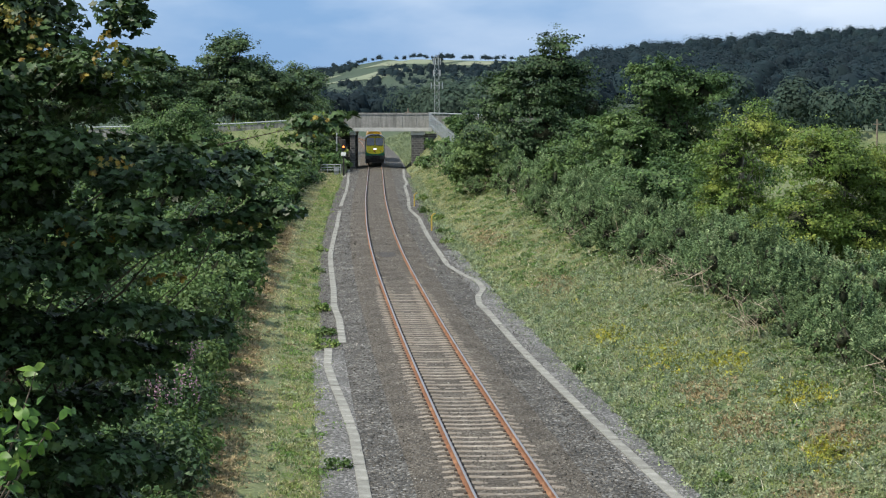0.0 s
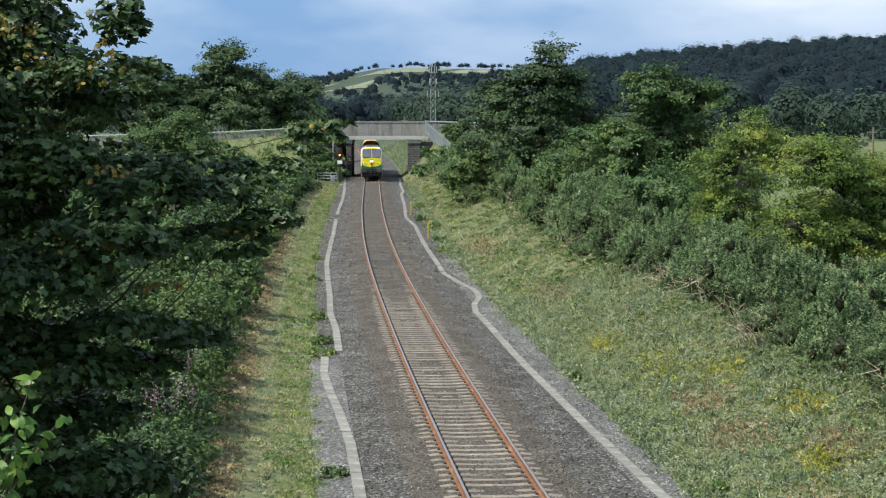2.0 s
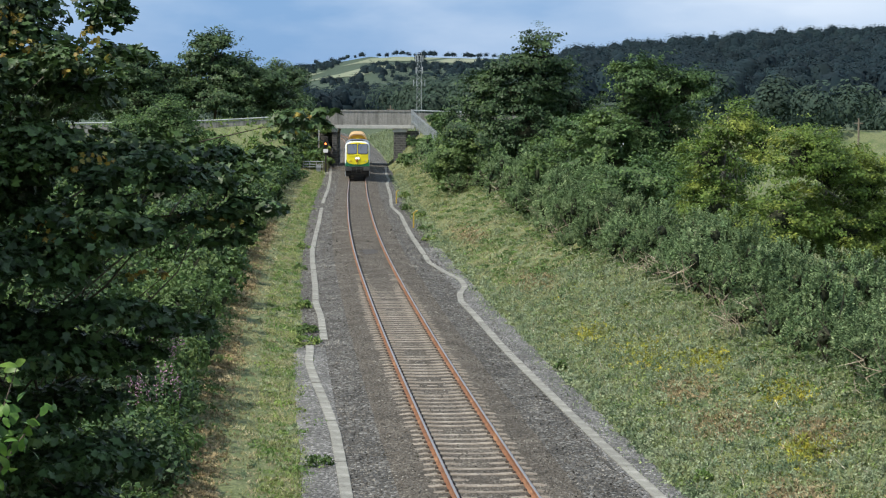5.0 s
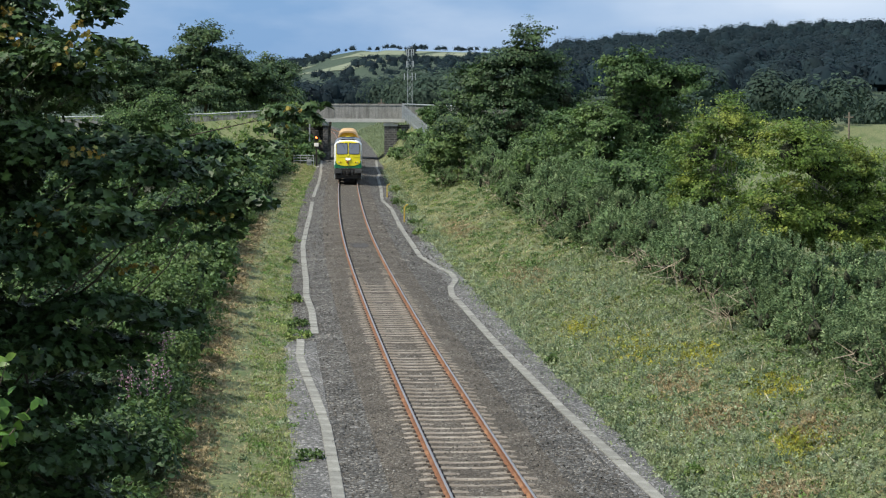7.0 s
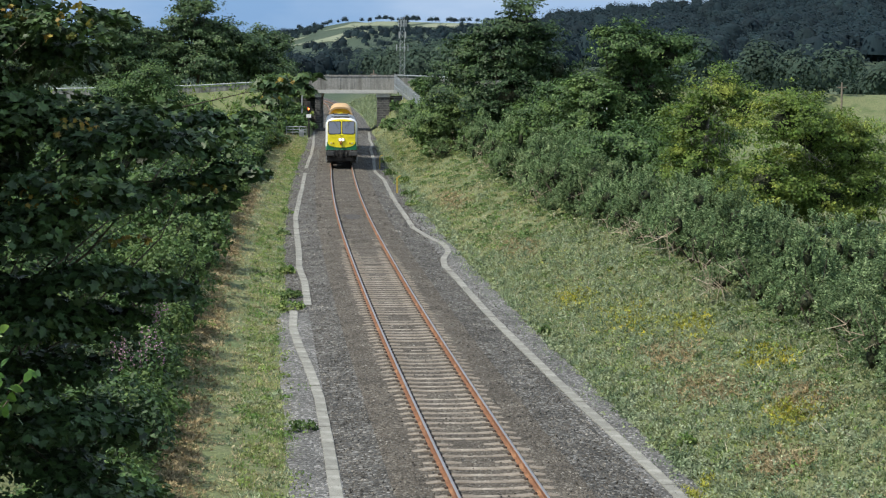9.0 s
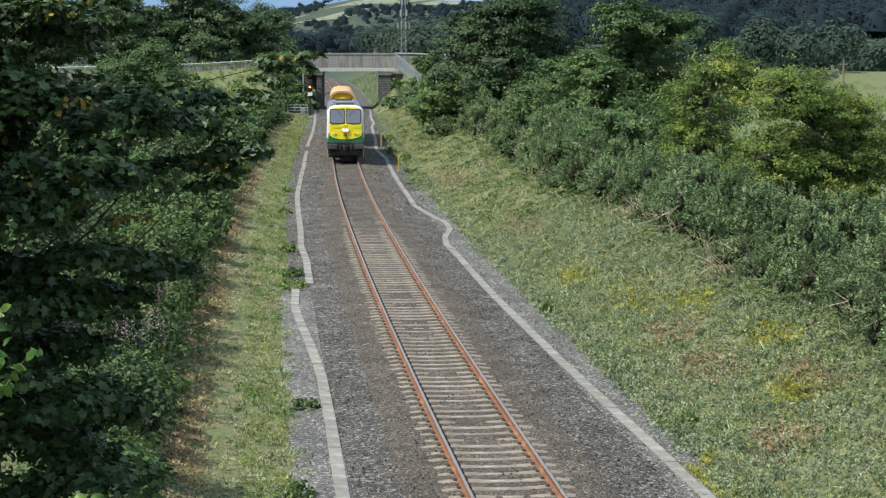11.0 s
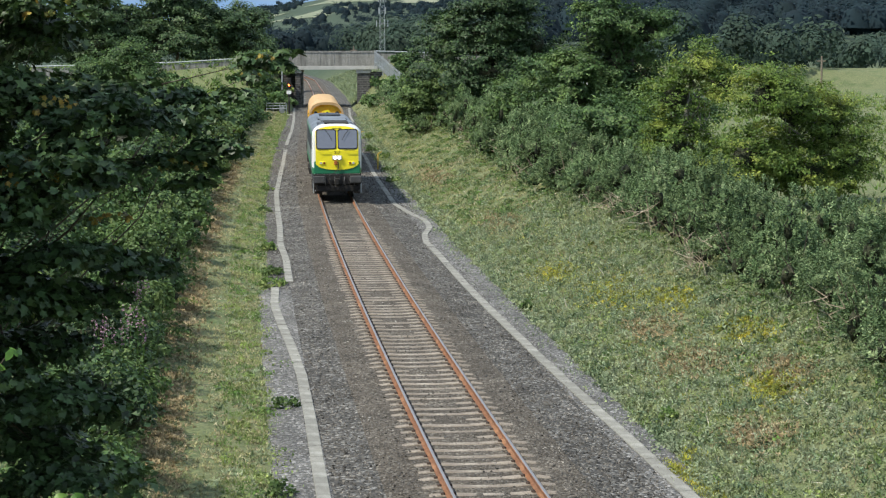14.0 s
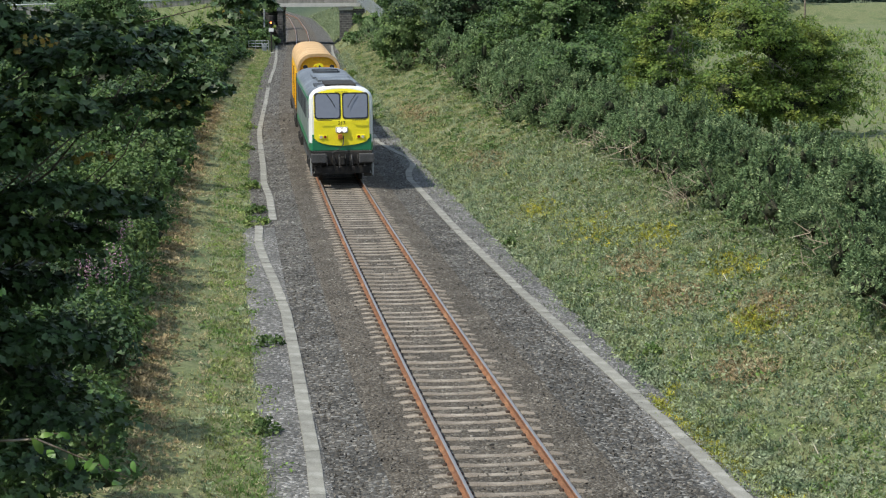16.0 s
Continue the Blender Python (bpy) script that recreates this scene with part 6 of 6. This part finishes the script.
# ---- signal, posts, fences, mast ----
def build_signal():
    x, y = -11.35, 226.0
    e = empty("railway_signal", pose(x, y, ground_at(x, y)))
    tagged(e, "colour light signal on a dark post with a lit red aspect", "railway signal")
    part("post", tube([(0, 0, -0.3), (0, 0, 4.1)], [0.11, 0.09], 10), M["under"], e)
    h = part("signal_head", box(-0.24, 0.24, -0.12, 0.16, 2.95, 4.25, 0.08), M["under"], e, "black backplate")
    part("hood", disc((0, -0.2, 3.42), 0.15, 0.22, "y", 18), M["under"], h)
    part("lens", disc((0, -0.325, 3.42), 0.11, 0.03, "y", 18), M["signalred"], h, "glowing orange-red lens")
    part("plate", box(-0.27, 0.27, -0.14, -0.11, 2.40, 2.80, 0.01), M["white"], e, "white identification plate")
    part("base", box(-0.3, 0.3, -0.3, 0.3, -0.4, 0.12, 0.04), M["pale_conc"], e)
    g = empty("access_railing", pose(x - 1.6, y + 0.5, ground_at(x - 1.6, y + 0.5)))
    tagged(g, "galvanised steel hand railing beside the signal", "railing")
    for k in range(4):
        part("railing_post", tube([(-1.0 + k * 0.75, 0, -0.3), (-1.0 + k * 0.75, 0, 1.15)], [0.035, 0.035], 6), M["galv"], g)
    for z in (0.5, 0.82, 1.12):
        part("rail_bar", tube([(-1.05, 0, z), (1.3, 0, z)], [0.04, 0.04], 6), M["galv"], g)
    part("cabinet", box(0.5, 1.0, 0.2, 0.6, -0.2, 0.7, 0.03), M["galv"], g)
    p = empty("telegraph_post", pose(-12.9, 240, ground_at(-12.9, 240)))
    tagged(p, "slim pale post in front of the abutment", "post")
    part("post_shaft", tube([(0, 0, -0.5), (0.05, 0, 4.0)], [0.11, 0.07], 8), M["galv"], p)


build_signal()


def marker_post(y, d, h):
    c = along(y, d)
    e = empty("marker_post", pose(c.x, c.y, -0.34))
    tagged(e, "short weathered yellow marker post with a bent top", "marker post", group="trackside marker posts")
    part("shaft", box(-0.05, 0.05, -0.05, 0.05, -0.2, h, 0.01), M["postyellow"], e)
    part("top_arm", tube([(0, 0, h - 0.02), (0.10, 0, h + 0.10), (0.26, 0, h + 0.16)], [0.05, 0.05, 0.035], 6), M["postyellow"], e)


marker_post(160.0, 3.1, 0.95)
marker_post(129.5, 3.4, 1.0)


def palisade(name, label, p0, p1, h, n, mat):
    e = empty(name, pose(*p0))
    tagged(e, label, "fence")
    a, b = Vector((0, 0, 0)), Vector(p1) - Vector(p0)
    bm = box(-0.035, 0.035, -0.012, 0.012, -0.1, h)
    me = bpy.data.meshes.new("pale")
    bm.to_mesh(me)
    bm.free()
    me.materials.append(mat)
    for i in range(n):
        ob = new("pale", me)
        ob.parent, ob.matrix_basis = e, Matrix.Translation(a.lerp(b, i / (n - 1)))
    for z in (0.3, h - 0.25):
        part("fence_rail", tube([a + Vector((0, 0.04, z)), b + Vector((0, 0.04, z))], [0.03, 0.03], 5), mat, e)
    for i in range(6):
        c = a.lerp(b, i / 5)
        part("fence_post", box(c.x - 0.05, c.x + 0.05, c.y + 0.03, c.y + 0.12, c.z - 0.6, c.z + h + 0.05), mat, e)


palisade("palisade_fence", "galvanised steel palisade fence stepping down the embankment", (-1.75, 249.6, 5.1), (3.3, 233.5, 0.9), 1.75, 60, M["galv"])


def road_barrier(pts, label):
    for (x0, y0, z0), (x1, y1, z1) in zip(pts, pts[1:]):
        e = empty("road_fence", pose(x0, y0, z0))
        tagged(e, label, "fence", group="road fence")
        b = Vector((x1 - x0, y1 - y0, z1 - z0))
        for i in range(5):
            c = b * (i / 5)
            part("fence_post", box(c.x - 0.06, c.x + 0.06, c.y - 0.06, c.y + 0.06, c.z - 0.8, c.z + 0.95, 0.01), M["galv"], e)
        bm = bmesh.new()
        ends = [[bm.verts.new(o + Vector((0, dy, dz))) for dy, dz in ((-0.10, -0.5), (-0.10, 0.62), (0.10, 0.62), (0.10, -0.5))] for o in (Vector((0, 0, 0)), b)]
        for k in range(4):
            bm.faces.new((ends[0][k], ends[0][(k + 1) % 4], ends[1][(k + 1) % 4], ends[1][k]))
        bm.faces.new(ends[0]), bm.faces.new(ends[1][::-1])
        part("wall_panel", bm, M["stained"], e, "stained concrete wall panel")
        part("beam", tube([Vector((0, -0.12, 0.85)), b + Vector((0, -0.12, 0.85))], [0.09, 0.09], 6), M["galv"], e)


road_barrier([(-14.2, 249.8, 5.25), (-19, 249, 4.95), (-26, 248, 4.55), (-34, 247, 4.3), (-44, 246, 4.1)], "low concrete road wall with a pale steel rail on top")
road_barrier([(-1.6, 250.4, 5.85), (6, 250.6, 5.6), (16, 250.8, 5.4)], "low grey road wall with a steel rail beyond the parapet")


def build_mast():
    x, y, z = -0.97, 310.00, 6.87
    z = ground_at(x, y)
    e = empty("telecom_mast", pose(x, y, z))
    top = -0.97, 310.00, 15.40
    h = top[2] - z
    tagged(e, "pale steel lattice telecom mast with antenna panels", "mast")
    bm = bmesh.new()
    corners = [(-0.42, -0.42), (0.42, -0.42), (0.42, 0.42), (-0.42, 0.42)]
    for cx_, cy_ in corners:
        tube([(cx_, cy_, 0), (cx_ * 0.75, cy_ * 0.75, h)], [0.04, 0.03], 5, bm)
    part("legs", bm, M["galv"], e)
    bm = bmesh.new()
    n = 16
    for i in range(n):
        for (ax, ay), (bx, by) in zip(corners, corners[1:] + corners[:1]):
            k0, k1 = 1 - 0.25 * i / n, 1 - 0.25 * (i + 1) / n
            tube([(ax * k0, ay * k0, h * i / n), (bx * k1, by * k1, h * (i + 1) / n)], [0.02, 0.02], 4, bm)
    part("lattice", bm, M["galv"], e)
    for lvl, rr in ((0.66, 0.95), (0.80, 0.7), (0.93, 0.6)):
        for k in range(4):
            a = k * math.pi / 2 + lvl * 3
            part("antenna_panel", box(math.cos(a) * rr - 0.07, math.cos(a) * rr + 0.07, math.sin(a) * rr - 0.06, math.sin(a) * rr + 0.06, h * lvl - 0.5, h * lvl + 0.5, 0.03), M["galv"], e)
            part("bracket", tube([(0, 0, h * lvl), (math.cos(a) * rr, math.sin(a) * rr, h * lvl)], [0.03, 0.03], 4), M["galv"], e)


build_mast()


def pole(x, y, h, z=None):
    z = ground_at(x, y) if z is None else z
    e = empty("utility_pole", pose(x, y, z))
    tagged(e, "weathered wooden utility pole with a cross arm", "utility pole", group="utility poles")
    part("shaft", tube([(0, 0, -0.5), (0, 0, h)], [0.13, 0.09], 8), M["wood"], e)
    part("cross_arm", box(-0.45, 0.45, -0.06, 0.06, h - 0.6, h - 0.48, 0.01), M["wood"], e)


pole(46, 210, 4.4)
pole(62, 395, 7.5)
pole(-4.6, 262, 1.9, 5.4)


def house(x, y, w, d, h, rot):
    e = empty("house", pose(x, y, ground_at(x, y), 0, 0, rot))
    tagged(e, "white rendered house with a slate roof behind the trees", "house")
    part("wall", box(-w / 2, w / 2, -d / 2, d / 2, -0.5, h, 0.02), M["wall"], e)
    bm = bmesh.new()
    v = [bm.verts.new(p) for p in ((-w / 2 - 0.3, -d / 2 - 0.3, h), (w / 2 + 0.3, -d / 2 - 0.3, h), (w / 2 + 0.3, d / 2 + 0.3, h), (-w / 2 - 0.3, d / 2 + 0.3, h), (-w / 2 - 0.3, 0, h + 0.9), (w / 2 + 0.3, 0, h + 0.9))]
    for f in ((0, 1, 5, 4), (2, 3, 4, 5), (0, 4, 3), (1, 2, 5), (0, 3, 2, 1)):
        bm.faces.new([v[k] for k in f])
    part("roof", bm, M["slate"], e)
    for k in (-1, 1):
        wdw = part("window", box(k * w * 0.25 - 0.6, k * w * 0.25 + 0.6, -d / 2 - 0.05, -d / 2 + 0.02, 1.0, 2.2, 0.01), M["white"], e)
        part("pane", box(k * w * 0.25 - 0.5, k * w * 0.25 + 0.5, -d / 2 - 0.07, -d / 2 - 0.045, 1.1, 2.1), M["glass"], wdw)


house(18.4, 225, 8, 5, 3.9, 12)


# ---- pieces of the track and the troughs ----
def lay_sleepers():
    bm = sleeper_mesh()
    me = bpy.data.meshes.new("sleeper")
    bmesh.ops.recalc_face_normals(bm, faces=bm.faces)
    bm.to_mesh(me)
    bm.free()
    me.materials.append(M["sleeper"])
    r = random.Random(4)
    y, i = 20.0, 0
    rest_v, rest_f, clip_v, clip_f = [], [], [], []
    base_v = [v.co.copy() for v in me.vertices]
    base_f = [tuple(p.vertices) for p in me.polygons if len(p.vertices) == 4]
    while y < 420:
        c = along(y, 0)
        ang = math.atan2(-(mid_x(y + 0.5) - mid_x(y - 0.5)), 1)
        m = Matrix.Translation((c.x, c.y, r.uniform(-0.012, 0.006) - 0.05 * min(1.0, max(0.0, (y - 78 - 10 * r.random()) / 14)))) @ Matrix.Rotation(ang + r.uniform(-0.01, 0.01), 4, "Z")
        if i < 300:
            ob = new("sleeper", me)
            ob.parent, ob.matrix_basis = trackbed, m
        else:
            k = len(rest_v)
            rest_v += [tuple(m @ v) for v in base_v]
            rest_f += [tuple(k + q for q in f) for f in base_f]
        if y < 90:
            for s in (-1, 1):
                for q in (-0.10, 0.10):
                    k = len(clip_v)
                    x0 = s * 0.835 + q
                    clip_v += [tuple(m @ Vector((x0 + dx, dy, dz))) for dx in (-0.035, 0.035) for dy in (-0.06, 0.06) for dz in (-0.17, -0.135)]
                    clip_f += [tuple(k + w for w in f) for f in ((0, 1, 3, 2), (4, 6, 7, 5), (0, 4, 5, 1), (2, 3, 7, 6), (1, 5, 7, 3))]
        y += 0.65
        i += 1
    ob = mesh_object("far_sleepers", rest_v, rest_f, M["sleeper"])
    ob.parent = trackbed
    tagged(ob, kind="stuff")
    ob = mesh_object("rail_clips", clip_v, clip_f, M["clip"])
    ob.parent = trackbed
    tagged(ob, kind="stuff")


lay_sleepers()

TROUGH_RIGHT_D = [(24, 3.63), (34, 3.68), (41.7, 3.57), (52, 3.35), (66.7, 3.14), (78.4, 3.09), (82, 3.02), (85, 3.2), (88.7, 3.75), (92, 3.8), (96.6, 3.3), (101.7, 2.95), (109, 2.98), (123, 2.95), (144, 3.0), (155, 2.6), (174, 2.9), (198, 2.95), (206, 3.3), (220, 3.2), (246, 3.5)]
TROUGH_LEFT_D = [(24, -3.35), (34.6, -3.1), (43.6, -3.03), (49.6, -3.03), (52.3, -3.1), (55.3, -3.2), (58.6, -3.35), (63.1, -3.5), (66.5, -3.42)]
TROUGH_LEFT_D2 = [(69, -2.9), (76.4, -2.9), (81.7, -3.05), (89.2, -3.0), (98.3, -3.05), (109, -3.1), (118, -3.0), (134, -2.85), (148, -2.85), (152, -2.85)]
TROUGH_LEFT_D3 = [(160, -2.85), (185, -2.75), (205, -2.85), (228, -3.1), (246, -3.3)]


def trough(runs, label, seed):
    r = random.Random(seed)
    e = empty("cable_trough", pose(0, 0, 0))
    tagged(e, label, "cable trough", kind="structure")
    bm = box(-0.135, 0.135, -0.49, 0.49, -0.22, 0.0, 0.012)
    me = bpy.data.meshes.new("trough_lid")
    bm.to_mesh(me)
    bm.free()
    me.materials.append(M["concrete"])
    for run in runs:
        ks, vs = [q[0] for q in run], [q[1] for q in run]
        y = ks[0]
        while y < ks[-1]:
            y1 = y + 0.985
            a, b = along(y, float(np.interp(y, ks, vs))), along(y1, float(np.interp(y1, ks, vs)))
            c, d = (a + b) / 2, b - a
            ob = new("trough_lid", me)
            ob.parent = e
            ob.matrix_basis = Matrix.Translation((c.x, c.y, -0.285 + r.uniform(-0.012, 0.012))) @ Matrix.Rotation(math.atan2(-d.x, d.y) + r.uniform(-0.01, 0.01), 4, "Z") @ Matrix.Rotation(r.uniform(-0.012, 0.012), 4, "Y") @ Matrix.Diagonal((1, d.length / 0.985, 1, 1))
            y = y1


trough([TROUGH_RIGHT_D], "grey concrete cable trough winding along the outer side of the track", 1)
trough([TROUGH_LEFT_D, TROUGH_LEFT_D2, TROUGH_LEFT_D3], "grey concrete cable trough along the verge, partly overgrown", 2)


# ---- what moves ----
def motions():
    def place(y, length):
        a = along(y, 0)
        b = along(y + length, 0)
        return Matrix.Translation(a) @ Matrix.Rotation(math.atan2(-(b.x - a.x), b.y - a.y), 4, "Z")

    def front(t):
        return TRAIN[0] + TRAIN[1] * t + TRAIN[2] * t * t

    times = [0.5 * k for k in range(33)]
    walk(loco, [(t, place(front(t), 17.0)) for t in times])
    walk(coach, [(t, place(front(t) + 24.5, 17.0)) for t in times])


# the front's place along the line: start, speed, half its change
TRAIN = (251.83, -10.161, -0.0449)
motions()
